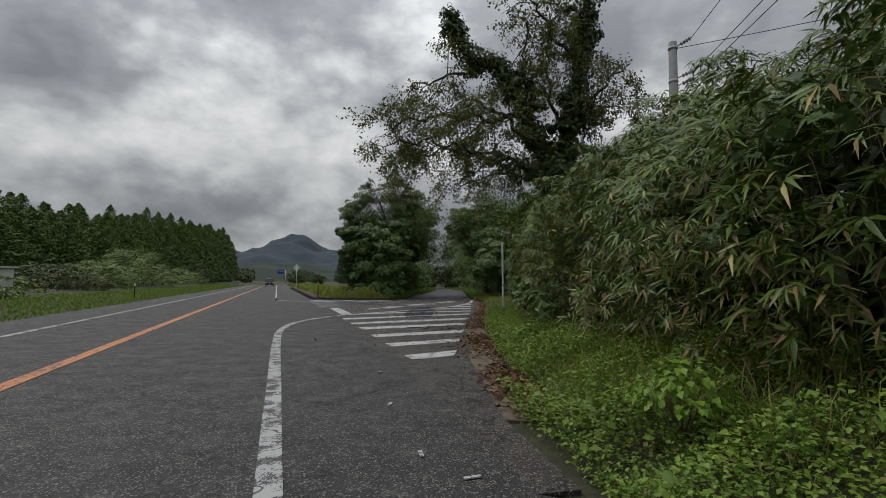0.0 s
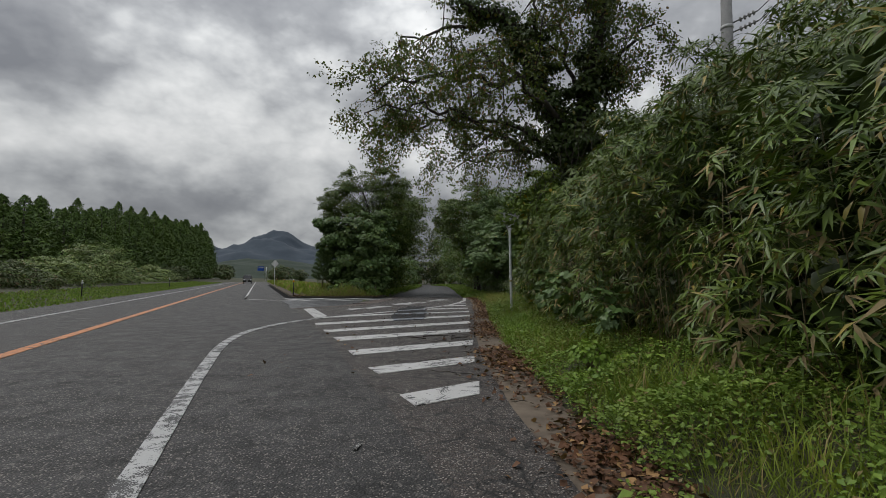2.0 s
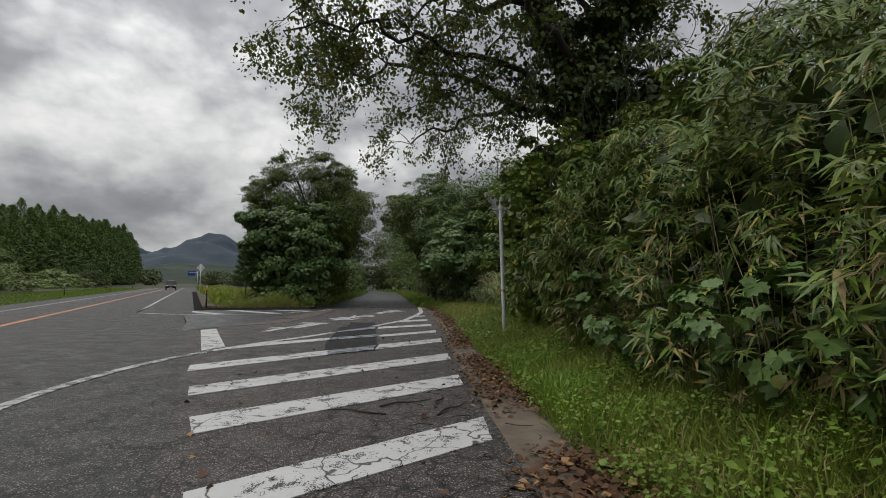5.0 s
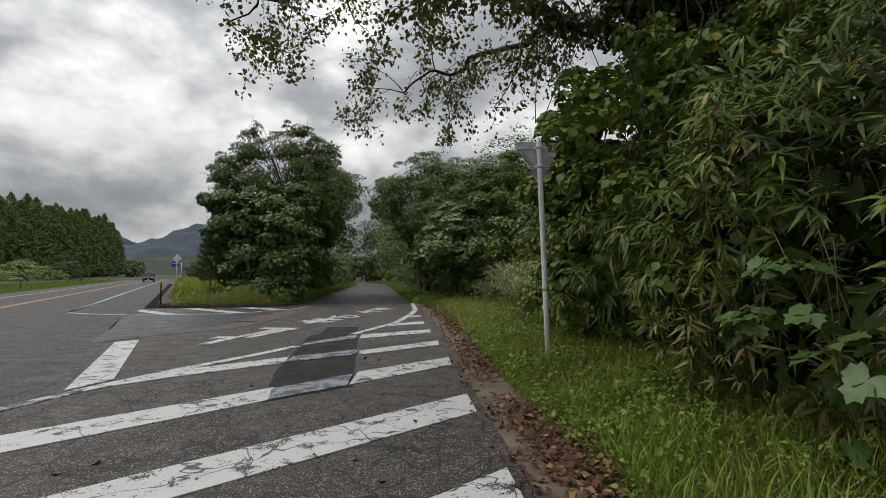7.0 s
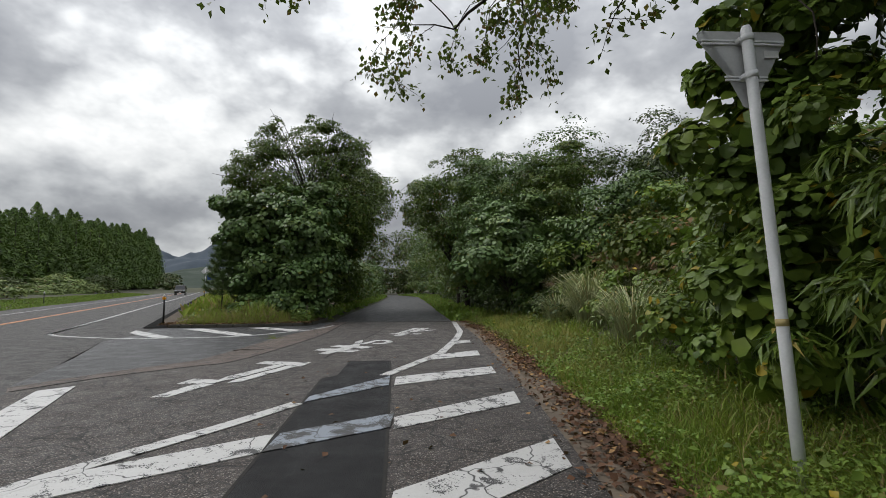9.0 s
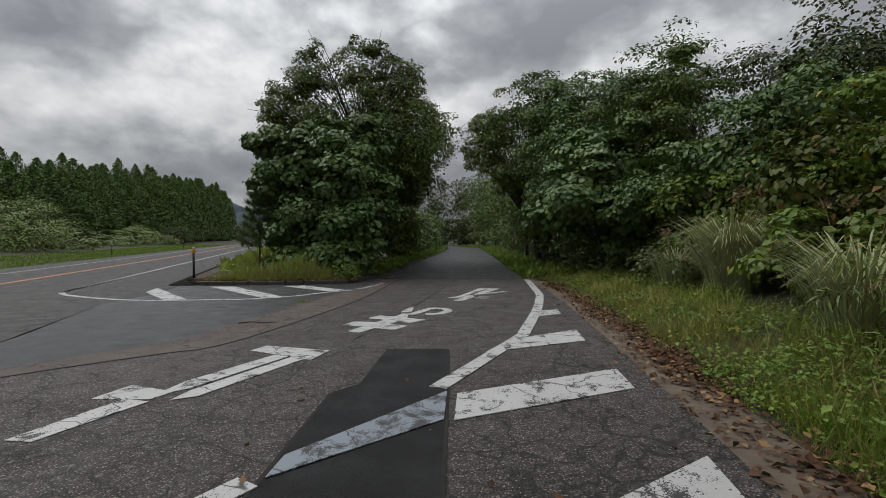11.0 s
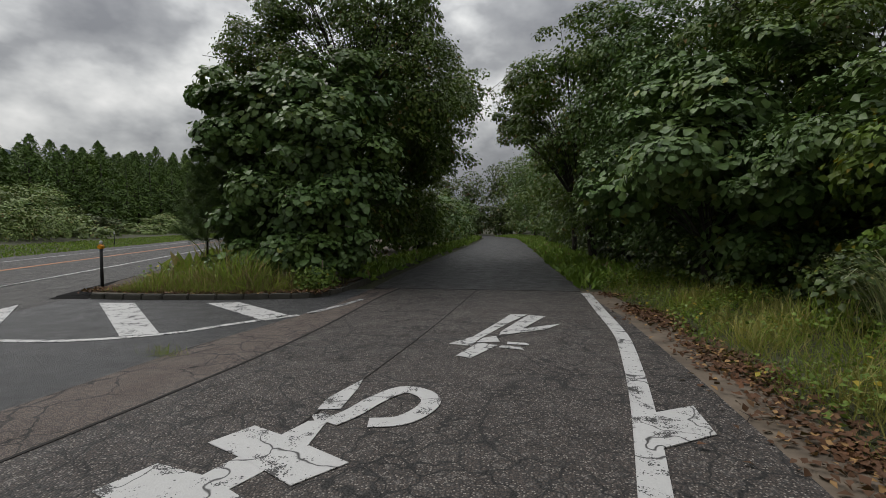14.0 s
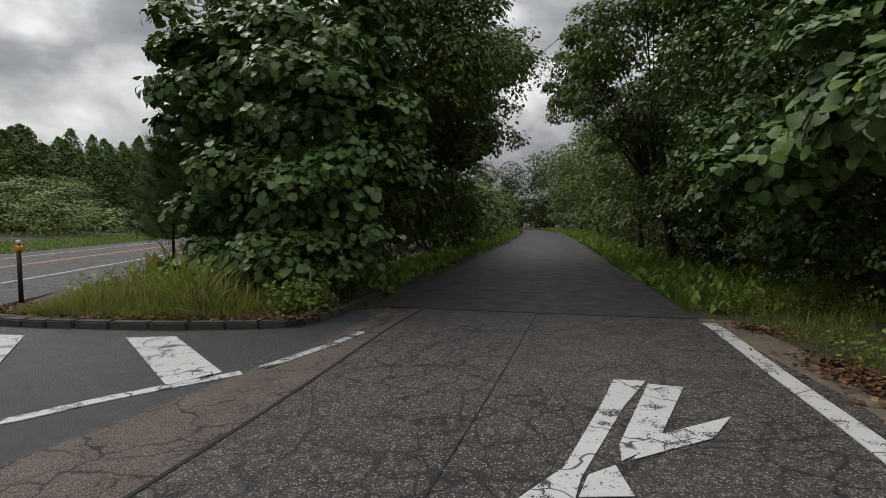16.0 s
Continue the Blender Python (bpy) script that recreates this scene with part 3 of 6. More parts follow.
ZEBRA = [
    [(0.63, 7.92), (0.86, 7.48), (1.48, 8.05), (1.48, 8.72)],
    [(-0.06, 9.45), (0.17, 9.02), (1.41, 10.03), (1.41, 10.64)],
    [(-0.76, 10.98), (-0.55, 10.50), (1.36, 11.97), (1.37, 12.69)],
    [(-1.56, 12.75), (-1.28, 12.2), (1.30, 14.25), (1.28, 14.95)],
    [(-2.25, 14.2), (-2.02, 13.68), (1.25, 16.4), (1.23, 17.15)],
    [(-3.02, 15.85), (-2.80, 15.3), (-1.02, 16.98), (-1.13, 17.6)],
    [(-0.22, 17.7), (1.19, 18.98), (1.20, 19.70), (-0.2, 18.5)],
    [(-3.43, 17.5), (-2.69, 18.30), (-1.45, 19.30), (-1.52, 19.85), (-3.0, 18.65)],
    [(-0.36, 20.0), (1.11, 21.12), (1.12, 21.78), (-0.40, 20.45)],
    [(-0.58, 22.2), (1.03, 23.2), (1.01, 23.88), (-0.62, 22.85)],
    [(-0.42, 24.5), (0.91, 25.3), (0.90, 26.1), (-0.1, 25.3)],
    [(0.34, 27.3), (0.84, 27.66), (0.84, 28.22), (0.50, 28.0)],
]
for q in ZEBRA:
    marking("zebra_stripe", q, M_white, "worn white diagonal zebra stripe with cracks")
for q in ([(-1.13, 17.5), (-1.03, 16.98), (-0.24, 17.65), (-0.26, 18.35)], [(-1.46, 19.85), (-1.44, 19.3), (-0.40, 20.05), (-0.42, 20.6)], [(-1.62, 21.45), (-1.60, 21.15), (-0.66, 22.2), (-0.72, 22.9)]):
    marking("faded_stripe", q, M_ghost, "faded bluish remains of a stripe on the black patch", 0.013)
marking("zebra_border", ribbon(smooth_line([(-3.43, 17.52), (-2.85, 18.8), (-2.2, 20.0), (-1.68, 21.1)], 4), 0.19), M_white, "white border line of the zebra area")
marking("zebra_border", ribbon(smooth_line([(-0.82, 23.0), (0.0, 25.4), (0.12, 25.95), (0.44, 28.2), (0.63, 30.2), (0.66, 31.2), (0.61, 32.6), (0.56, 34.5), (0.52, 35.0)], 5), 0.185), M_white, "white border line along the side road edge")
marking("stop_block", [(-5.54, 21.82), (-5.24, 22.15), (-3.38, 18.15), (-3.60, 17.55)], M_white, "broad white stop line stub")
for q in ([(-9.75, 30.28), (-10.16, 31.26), (-7.62, 28.95), (-8.1, 28.80)], [(-8.86, 31.76), (-8.16, 31.88), (-5.56, 29.64), (-6.0, 29.42)], [(-6.77, 32.14), (-6.2, 32.36), (-4.58, 31.3), (-4.80, 30.85)]):
    marking("hatch_stripe", q, M_white, "white diagonal hatch stripe in the bay")


for x, y, a in ((1.64, 3.17, -0.3), (1.10, 4.57, 0.05), (0.58, 6.3, 0.1), (2.04, 2.78, 1.1)):
    d = Vector((math.sin(a), math.cos(a))) * 0.06
    marking("paint_fleck", ribbon([(x - d.x, y - d.y), (x + d.x, y + d.y)], 0.03), M_white, "small stray fleck of white paint")


def glyph(name, polys, label):
    """A painted road character, out of its painted strokes."""
    bm = bmesh.new()
    for q in polys:
        slab(bm, q, 0.009 + 0.0007 * polys.index(q), 0.005)
    ob = new(name, finish(bm, name))
    ob.data.materials.append(M_white)
    return tagged(ob, label, "road marking", "painted stop characters", "structure")


glyph("road_character", [
    [(-3.72, 21.45), (-3.50, 21.45), (-3.29, 22.32), (-3.56, 22.36)],
    [(-3.86, 22.32), (-3.80, 22.74), (-3.26, 22.60), (-3.32, 22.38), (-3.58, 22.34)],
    [(-3.37, 22.45), (-3.36, 22.91), (-2.98, 24.09), (-2.78, 24.02), (-3.17, 22.72)],
    [(-3.13, 22.38), (-2.95, 22.50), (-2.54, 23.92), (-2.74, 23.96), (-3.12, 22.66)],
    [(-3.40, 24.23), (-3.33, 24.52), (-2.40, 24.35), (-2.45, 23.86), (-2.79, 24.0)],
], "worn white painted first stop character, stretched along the road")
glyph("road_character", [
    [(-2.58, 25.62), (-2.38, 25.52), (-1.92, 26.85), (-1.98, 27.35), (-2.12, 27.3)],
    [(-2.84, 26.15), (-2.73, 26.50), (-2.30, 26.42), (-1.76, 26.16), (-1.90, 25.80), (-2.50, 26.02)],
    [(-2.62, 26.82), (-2.47, 27.14), (-2.05, 26.98), (-1.56, 26.75), (-1.78, 26.43), (-2.28, 26.68)],
    [(-2.16, 27.53), (-2.19, 27.79), (-2.08, 28.34), (-2.03, 28.09), (-1.98, 27.58)],
    [(-2.15, 27.41), (-2.07, 27.47), (-1.93, 27.39), (-2.0, 27.22)],
    ribbon(smooth_line([(-1.95, 27.3), (-1.85, 27.52), (-1.77, 27.82), (-1.62, 28.12), (-1.42, 28.08), (-1.30, 27.9), (-1.32, 27.66), (-1.44, 27.44), (-1.66, 27.36)], 4), 0.17),
], "worn white painted looped stop character")
glyph("road_character", [
    [(-1.54, 29.92), (-1.25, 29.86), (-1.20, 30.25), (-0.88, 31.45), (-0.64, 32.15), (-0.92, 32.12), (-1.05, 31.45), (-1.30, 30.35)],
    [(-1.21, 30.05), (-0.92, 30.14), (-1.00, 30.46), (-1.16, 30.30)],
    [(-0.96, 30.52), (-0.72, 30.82), (-0.34, 32.06), (-0.63, 32.07), (-0.96, 30.75)],
    [(-0.90, 30.55), (-0.34, 31.02), (-0.12, 31.46), (-0.72, 30.95)],
    [(-1.35, 29.36), (-1.17, 29.30), (-0.93, 29.94), (-1.18, 30.02)],
    [(-0.91, 29.84), (-0.60, 29.78), (-0.66, 29.93), (-0.88, 29.94)],
    [(-0.82, 30.02), (-0.54, 30.02), (-0.58, 30.12), (-0.82, 30.14)],
], "worn white painted last stop character")


# ---- island: kerb, drain, delineators ----
KERB = smooth_line([(-9.6, 32.22), (-8.8, 32.25), (-8.0, 32.38), (-6.9, 32.58), (-5.9, 32.88), (-5.15, 33.2), (-4.9, 33.65), (-4.84, 34.2)], 4)
kerb = thing("kerb", -7.6, 32.8, 0, "low mossy concrete kerb round the tip of the island", "kerb", kind="structure")
KP = [Vector(p) for p in KERB]
for i in range(0, len(KP) - 2, 2):
    a, b = KP[i], KP[i + 2]
    d = (b - a).normalized()
    s = Vector((-d.y, d.x)) * 0.15
    g = d * 0.012
    bm = bmesh.new()
    lo = [a + g, b - g, b - g + s, a + g + s]
    vs = [bm.verts.new((p.x, p.y, z)) for z in (-0.1, 0.11) for p in lo]
    for f in ((3, 2, 1, 0), (4, 5, 6, 7), (0, 1, 5, 4), (1, 2, 6, 5), (2, 3, 7, 6), (3, 0, 4, 7)):
        bm.faces.new([vs[k] for k in f])
    bmesh.ops.bevel(bm, geom=bm.edges[:], offset=0.018, segments=2, affect="EDGES")
    ob = part("kerb_stone", bm, M_concrete, kerb)
    ob.matrix_parent_inverse = Matrix.Translation(-kerb.location)
# the side of the drain along the side road
surface("drain_wall", [(-4.98, 34.2), (-4.83, 34.2), (-5.1, 38.0), (-5.55, 44.0), (-5.7, 44.0), (-5.25, 38.0)], M_concrete, 0.10, "dark concrete edge of the roadside drain", 0.25, category="drain")
surface("island_soil", [(-9.72, 32.38), (-8.8, 32.42), (-8.0, 32.55), (-6.9, 32.75), (-5.95, 33.06), (-5.25, 33.36), (-5.05, 33.75), (-5.25, 38.0), (-5.9, 46.0), (-8.0, 84.0), (-14, 100.0), main(110, -4.45), main(36.0, -4.45)],
        M_soil, 0.105, "brown soil of the overgrown island", 0.2, category="ground")
# no pit is cut: these flat slabs carry the drain's darkness as colour
surface("drain_opening_shade", [(-10.38, 32.0), (-9.62, 32.2), (-9.74, 32.4), (-10.9, 34.9), (-11.5, 34.7), (-11.1, 33.4)], M_drain_shade, 0.008, "flat near-black slab for the shade inside the drain mouth at the island tip", 0.1, category="drain")
surface("roadside_drain_shade", [main(33.8, -4.05), main(33.8, -4.5), main(90, -4.5), main(90, -3.9)], M_drain_shade, 0.012, "flat near-black strip for the shade inside the drain along the main road", 0.1, category="drain")


def delineator(x, y, h, label, amber=True):
    ob = thing("delineator_post", x, y, 0.0 if not amber else 0.1, label, "road post", "roadside delineators")
    bm = bmesh.new()
    tube(bm, [(0, 0, -0.02), (0, 0, h * 0.5), (0, 0, h)], [0.036, 0.034, 0.034], 12)
    part("post", bm, M_black, ob, "black rubber post")
    bm = bmesh.new()
    tube(bm, [(0, 0, h), (0, 0, h + 0.05), (0, 0, h + 0.075)], [0.036, 0.036, 0.02], 12)
    part("cap", bm, M_whitepaint, ob)
    bm = bmesh.new()
    tube(bm, [(0, -0.05, h - 0.07), (0, -0.02, h - 0.07), (0, 0.05, h - 0.07)], [0.05, 0.062, 0.05], 16)
    part("reflector", bm, M_amber if amber else M_whitepaint, ob, "round amber reflector" if amber else "round white reflector")
    return ob


post_one = delineator(-10.45, 33.32, 1.0, "black roadside delineator post with round amber reflector")
for u in (62.0, 88.0):
    x, y = main(u, -5.3)
    copy_thing(post_one, pose(x, y, 0.1))
white_one = delineator(*main(36.0, 7.2), 0.95, "slim black delineator post with a white reflector on the grass verge", False)
for u in (66.0, 96.0, 126.0):
    x, y = main(u, 7.2)
    copy_thing(white_one, pose(x, y, 0.1))

# ---- stop sign, seen from behind ----
def stop_sign():
    ob = thing("stop_sign", 2.525, 18.26, 0.08, "triangular road sign on a white pole, grey back showing", "road sign")
    bm = bmesh.new()
    tube(bm, [(0, 0, -0.3), (0, 0, 1.0), (0, 0, 2.3), (0, 0, 3.34), (0, 0, 3.37)], [0.040, 0.040, 0.040, 0.040, 0.03], 16)
    part("pole", bm, M_zinc, ob, "scratched white steel pole")
    bm = bmesh.new()
    tube(bm, [(0, 0, 1.10), (0, 0, 1.15)], [0.0425, 0.0425], 16)
    part("tape_band", bm, M_tape, ob, "yellowed tape band")
    side, r = 0.80, 0.06
    corners = [Vector((-side / 2, 0, 3.37)), Vector((side / 2, 0, 3.37)), Vector((0, 0, 3.37 - side * 0.866))]
    mid = sum(corners, Vector()) / 3
    outline = []
    for c in corners:
        ang = math.atan2(c.z - mid.z, c.x - mid.x)
        cc = c + (mid - c).normalized() * 2 * r
        for k in range(-4, 5):
            a = ang + k * radians(60) / 4
            outline.append((cc.x + r * math.cos(a), cc.z + r * math.sin(a)))
    bm = bmesh.new()
    fr = [bm.verts.new((x, 0.062, z)) for x, z in outline]
    bk = [bm.verts.new((x, 0.070, z)) for x, z in outline]
    n = len(outline)
    bm.faces.new(fr)
    bm.faces.new(bk[::-1])
    for i in range(n):
        bm.faces.new((fr[i], bk[i], bk[(i + 1) % n], fr[(i + 1) % n]))
    bmesh.ops.recalc_face_normals(bm, faces=bm.faces)
    part("sign_plate", bm, M_signback, ob, "grey rounded triangular plate")
    for z, w in ((3.27, 0.33), (2.97, 0.17)):
        for lift in (0.0, 0.026):
            bm = box(bmesh.new(), -w, w, 0.046, 0.061, z - 0.02 + lift, z - 0.005 + lift, 0.002)
            part("back_rail", bm, M_zinc, ob, "thin aluminium rail")
        bm = tube(bmesh.new(), [(0, 0, z - 0.025), (0, 0, z + 0.025)], [0.047, 0.047], 16)
        part("clamp", bm, M_zinc, ob, "steel band clamp")
        for s in (-1, 1):
            part("bolt", box(bmesh.new(), s * 0.05 - 0.012, s * 0.05 + 0.012, 0.0, 0.05, z - 0.015, z + 0.015, 0.004), M_zinc, ob)
    part("sticker", box(bmesh.new(), 0.17, 0.29, 0.058, 0.061, 3.15, 3.21), M_whitepaint, ob, "small pale label")
    ob.rotation_euler = (radians(-4.6), radians(-0.5), radians(4))
    return ob


stop_sign()


# ---- bamboo thicket on the bank ----
def thicket():
    ob = thing("bamboo_thicket", 4.5, 6.0, 0.4, "dense green bamboo grass thicket with dry leaves at its foot", "thicket", kind="stuff")
    zz = np.array([0.35, 0.9, 1.6, 2.3, 2.8, 3.15, 3.45, 3.75])
    off = np.array([1.55, 1.45, 1.25, 1.10, 1.30, 1.9, 2.7, 3.9])
    m = 18000
    y = np.where(rng.random(m) < 0.6, rng.uniform(-3.5, 9.5, m), rng.uniform(8.0, 16.5, m))
    s = rng.random(m) ** 0.85
    k = s * (len(zz) - 1)
    z = np.interp(k, range(len(zz)), zz)
    d = np.interp(k, range(len(zz)), off)
    ex = np.interp(y, [p[1] for p in RIGHT_EDGE], [p[0] for p in RIGHT_EDGE])
    x = ex + 0.55 + d * np.interp(y, (-6, 3, 7, 12, 16), (0.8, 0.8, 0.9, 0.95, 0.9))
    p = np.stack([x, y, z * np.interp(y, (-6, 2, 6, 10, 16.5), (0.97, 0.97, 1.02, 1.08, 1.0))], 1)
    bulge = wave(p, 1.25, 0.4) * 0.46 + wave(p, 3.1, 2.0) * 0.26
    p[:, 0] -= bulge
    p[:, 2] += np.where(s > 0.55, 0.9, 0.2) * bulge
    layer = rng.random(m)
    p[:, 0] += np.where(layer < 0.45, rng.uniform(0.2, 1.3, m), rng.uniform(-0.10, 0.14, m))
    p[:, 2] -= np.where((layer < 0.45) & (s > 0.55), rng.uniform(0.1, 0.7, m), 0)
    pocket = (wave(p, 2.2, 7.0) + 0.7 * wave(p, 4.6, 3.0) < -0.12) & (layer >= 0.25) & (p[:, 2] < 3.2)
    sparse = ((p[:, 2] < 1.15) & (rng.random(m) < 0.3) & (layer >= 0.45)) | (pocket & (rng.random(m) < 0.85))
    p = p[~sparse]
    per = 6
    m = len(p)
    tip = np.repeat(p, per, 0)
    face = unit(np.stack([rng.normal(-0.45, 0.35, m), rng.normal(-0.2, 0.45, m), rng.normal(0.9, 0.3, m)], 1))
    heading = rng.normal(size=(m, 3)) * 0.8 + np.array((-0.8, -0.3, -0.2))
    heading = unit(heading - face * (heading * face).sum(1)[:, None])
    side = np.cross(face, heading)
    fan = np.tile(np.linspace(-1.35, 1.35, per), m) + rng.normal(0, 0.16, m * per)
    nor = np.repeat(face, per, 0) + scatter(m * per, 0.16)
    along = np.repeat(heading, per, 0) * np.cos(fan)[:, None] + np.repeat(side, per, 0) * np.sin(fan)[:, None] + scatter(m * per, 0.10) + np.array((0, 0, -0.10))
    pos = tip + scatter(len(tip), 0.018)
    size = np.repeat(rng.uniform(0.12, 0.235, m), per) * rng.uniform(0.75, 1.1, m * per)
    dry = rng.random(len(tip)) < np.interp(tip[:, 2], (0.4, 1.3, 2.2, 3.0), (0.42, 0.16, 0.05, 0.03))
    leaf_part("bamboo_leaves", ob, L_bamboo, pos[~dry], nor[~dry], along[~dry], size[~dry], LANCE)
    leaf_part("dry_leaves", ob, L_dry, pos[dry], nor[dry], along[dry] + np.array((0, 0, -0.8)), size[dry], LANCE, "withered straw-coloured leaves")
    # the crowded inside of the thicket, its shade put in by a darker leaf colour
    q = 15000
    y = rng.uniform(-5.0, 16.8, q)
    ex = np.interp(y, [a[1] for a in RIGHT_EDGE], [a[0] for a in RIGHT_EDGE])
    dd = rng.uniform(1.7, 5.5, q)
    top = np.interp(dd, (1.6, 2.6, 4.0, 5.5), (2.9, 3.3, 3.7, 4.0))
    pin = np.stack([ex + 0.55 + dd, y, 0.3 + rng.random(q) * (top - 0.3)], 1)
    leaf_part("inner_leaves", ob, L_ivy_and_shade, pin, scatter(q, 0.7) + np.array((-0.6, 0, 0.3)), scatter(q, 1.0) + np.array((0, 0, -0.2)), rng.uniform(0.28, 0.5, q), SPRAY, "inner leaves in a darker colour that puts in the shade of the thicket")
    bm = bmesh.new()
    for i in range(230):
        y0 = rng.uniform(-4, 16.3)
        d0 = rng.uniform(1.25, 1.9)
        x0 = edge_x(y0) + 0.55 + d0
        lean, side, hh = rng.uniform(-0.35, 0.02), rng.normal(0, 0.25), rng.uniform(0.9, 2.3)
        z0 = bank(x0, y0) - 0.1
        tube(bm, [(x0, y0, z0), (x0 + lean * 0.3, y0 + side * 0.4, z0 + hh * 0.5), (x0 + lean, y0 + side, z0 + hh)], [0.0055, 0.005, 0.003], 4)
    o = part("canes", bm, M_cane, ob, "thin upright bamboo canes")
    o.matrix_parent_inverse = Matrix.Translation(-ob.location)


thicket()


def vine_patch(name, label, blobs, clumps, per, size, material, shape, **kw):
    c = blobs[0]
    ob = thing(name, c[0], c[1], 0.0, label, kw.pop("category", "vine"), kw.pop("group", ""), "stuff")
    leaf_part("leaves", ob, material, *blob_leaves(blobs, clumps, per, size, **kw), shape)
    return ob


# broad vine leaves hanging over the thicket
vine_patch("kudzu_vine", "broad lobed vine leaves climbing over the bamboo", [(4.3, 3.2, 2.2, 0.3, 0.45, 0.55), (4.15, 3.9, 1.6, 0.25, 0.5, 0.4), (4.5, 2.6, 2.7, 0.3, 0.5, 0.35)], 34, 5, 0.135, L_kudzu, TREFOIL, spread=0.16, inner=0.0)
vine_patch("kudzu_vine", "broad vine leaves at the foot of the bamboo", [(3.25, 11.2, 0.9, 0.5, 1.5, 0.55), (3.1, 14.0, 0.8, 0.5, 1.3, 0.7), (3.15, 9.2, 0.7, 0.3, 0.5, 0.35)], 110, 5, 0.14, L_kudzu, TREFOIL, spread=0.16, inner=0.1)


def shrub(x, y, z, r, label):
    ob = thing("shrub", x, y, z, label, "shrub")
    p = np.array((x, y, z + r * 0.75))
    n = 330
    d = unit(rng.normal(size=(n, 3)))
    d[:, 2] = np.abs(d[:, 2]) * 0.9 - 0.25
    pos = p + d * r * rng.uniform(0.5, 1.0, (n, 1))
    leaf_part("leaves", ob, L_lime, pos, d * 0.5 + scatter(n, 0.3) + np.array((0, 0, 0.7)), d + np.array((0, 0, -0.4)), rng.uniform(0.045, 0.08, n), BROAD)
    bm = bmesh.new()
    for i in range(9):
        a = i * 0.7
        tube(bm, [(0, 0, -0.05), (0.3 * r * math.cos(a), 0.3 * r * math.sin(a), 0.6 * r), (0.8 * r * math.cos(a), 0.8 * r * math.sin(a), 1.1 * r)], [0.008, 0.006, 0.003], 5)
    tagged(part("stem", bm, M_cane, ob), kind="stuff")


shrub(3.5, 3.15, 0.24, 0.38, "fresh light green leafy shrub on the grass bank")
shrub(2.75, 8.45, 0.22, 0.24, "small light green shrub at the thicket's foot")


# ---- grass, ground cover and litter on the verge ----
def verge():
    ob = thing("verge_plants", 3.0, 8.0, 0.2, "mixed green ground cover and grass on the road bank", "grass", kind="stuff")

    def ground_z(x, y):
        return np.array([bank(a, b) for a, b in zip(x, y)]) - 0.03
    n = 120000
    y = np.where(rng.random(n) < 0.55, rng.uniform(-1.0, 9.0, n), rng.uniform(9.0, 24.0, n))
    ex = np.interp(y, [p[1] for p in RIGHT_EDGE], [p[0] for p in RIGHT_EDGE])
    x = ex + np.where(y < 5.5, 0.12, 0.5) + rng.uniform(0, 2.2, n) ** 1.0
    pts = np.stack([x, y, np.zeros(n)], 1)
    bare = wave(pts, 1.6, 5.0) + 0.6 * wave(pts, 4.0, 1.0)
    keep = bare > rng.uniform(-1.1, 0.0, n)
    x, y = x[keep], y[keep]
    n = len(x)
    z = ground_z(x, y) + rng.uniform(0.01, 0.12, n) * np.interp(wave(np.stack([x, y, 0 * x], 1), 2.6, 8.0), (-1, 1), (0.1, 4.0))
    pos = np.stack([x, y, z], 1)
    leaf_part("ground_cover", ob, L_clover, pos, scatter(n, 0.4) + np.array((0, 0, 1.0)), scatter(n, 1.0), rng.uniform(0.022, 0.052, n) * np.where(rng.random(n) < 0.06, 1.9, 1.0), LEAF, "small round clover-like leaves")

    n = 36000
    y = rng.uniform(-2.5, 22.0, n)
    ex = np.interp(y, [p[1] for p in RIGHT_EDGE], [p[0] for p in RIGHT_EDGE])
    x = ex + 0.5 + np.abs(rng.normal(0, 0.75, n)) + np.where(y < 15, 0.15, 0.0)
    pts = np.stack([x, y, np.zeros(n)], 1)
    keep = (wave(pts, 1.1, 9.0) > rng.uniform(-0.8, 0.8, n)) | (y > 16)
    x, y = x[keep], y[keep]
    n = len(x)
    pos = np.stack([x, y, ground_z(x, y)], 1)
    h = rng.uniform(0.10, 0.36, n) * np.interp(x - np.interp(y, [p[1] for p in RIGHT_EDGE], [p[0] for p in RIGHT_EDGE]), (0.5, 1.1, 2.0), (0.5, 1.0, 1.2))
    leaf_part("grass", ob, L_grass, pos, unit(scatter(n, 1.0) * np.array((1, 1, 0.1))), scatter(n, 0.42) + np.array((0, 0, 1.0)), h, ARCH, "fine green and straw-coloured grass blades")

    n = 26000
    y = rng.uniform(15.0, 37.0, n)
    ex = np.interp(y, [p[1] for p in RIGHT_EDGE], [p[0] for p in RIGHT_EDGE])
    x = ex + 0.5 + rng.uniform(0, 1, n) * 2.4
    pts = np.stack([x, y, np.zeros(n)], 1)
    keep = wave(pts, 1.5, 6.0) + 0.5 * wave(pts, 3.5, 2.0) > rng.uniform(-0.3, 0.6, n)
    x, y = x[keep], y[keep]
    n = len(x)
    pos = np.stack([x, y, ground_z(x, y) + rng.uniform(0.03, 0.32, n)], 1)
    leaf_part("broad_weeds", ob, L_vine, pos, scatter(n, 0.45) + np.array((0, 0, 1.0)), scatter(n, 1.0), rng.uniform(0.03, 0.075, n), BROAD, "low broad-leaved weeds")
    n = 36000
    y = np.where(rng.random(n) < 0.5, rng.uniform(9.5, 20.0, n), rng.uniform(15.5, 38.0, n))
    ex = np.interp(y, [p[1] for p in RIGHT_EDGE], [p[0] for p in RIGHT_EDGE])
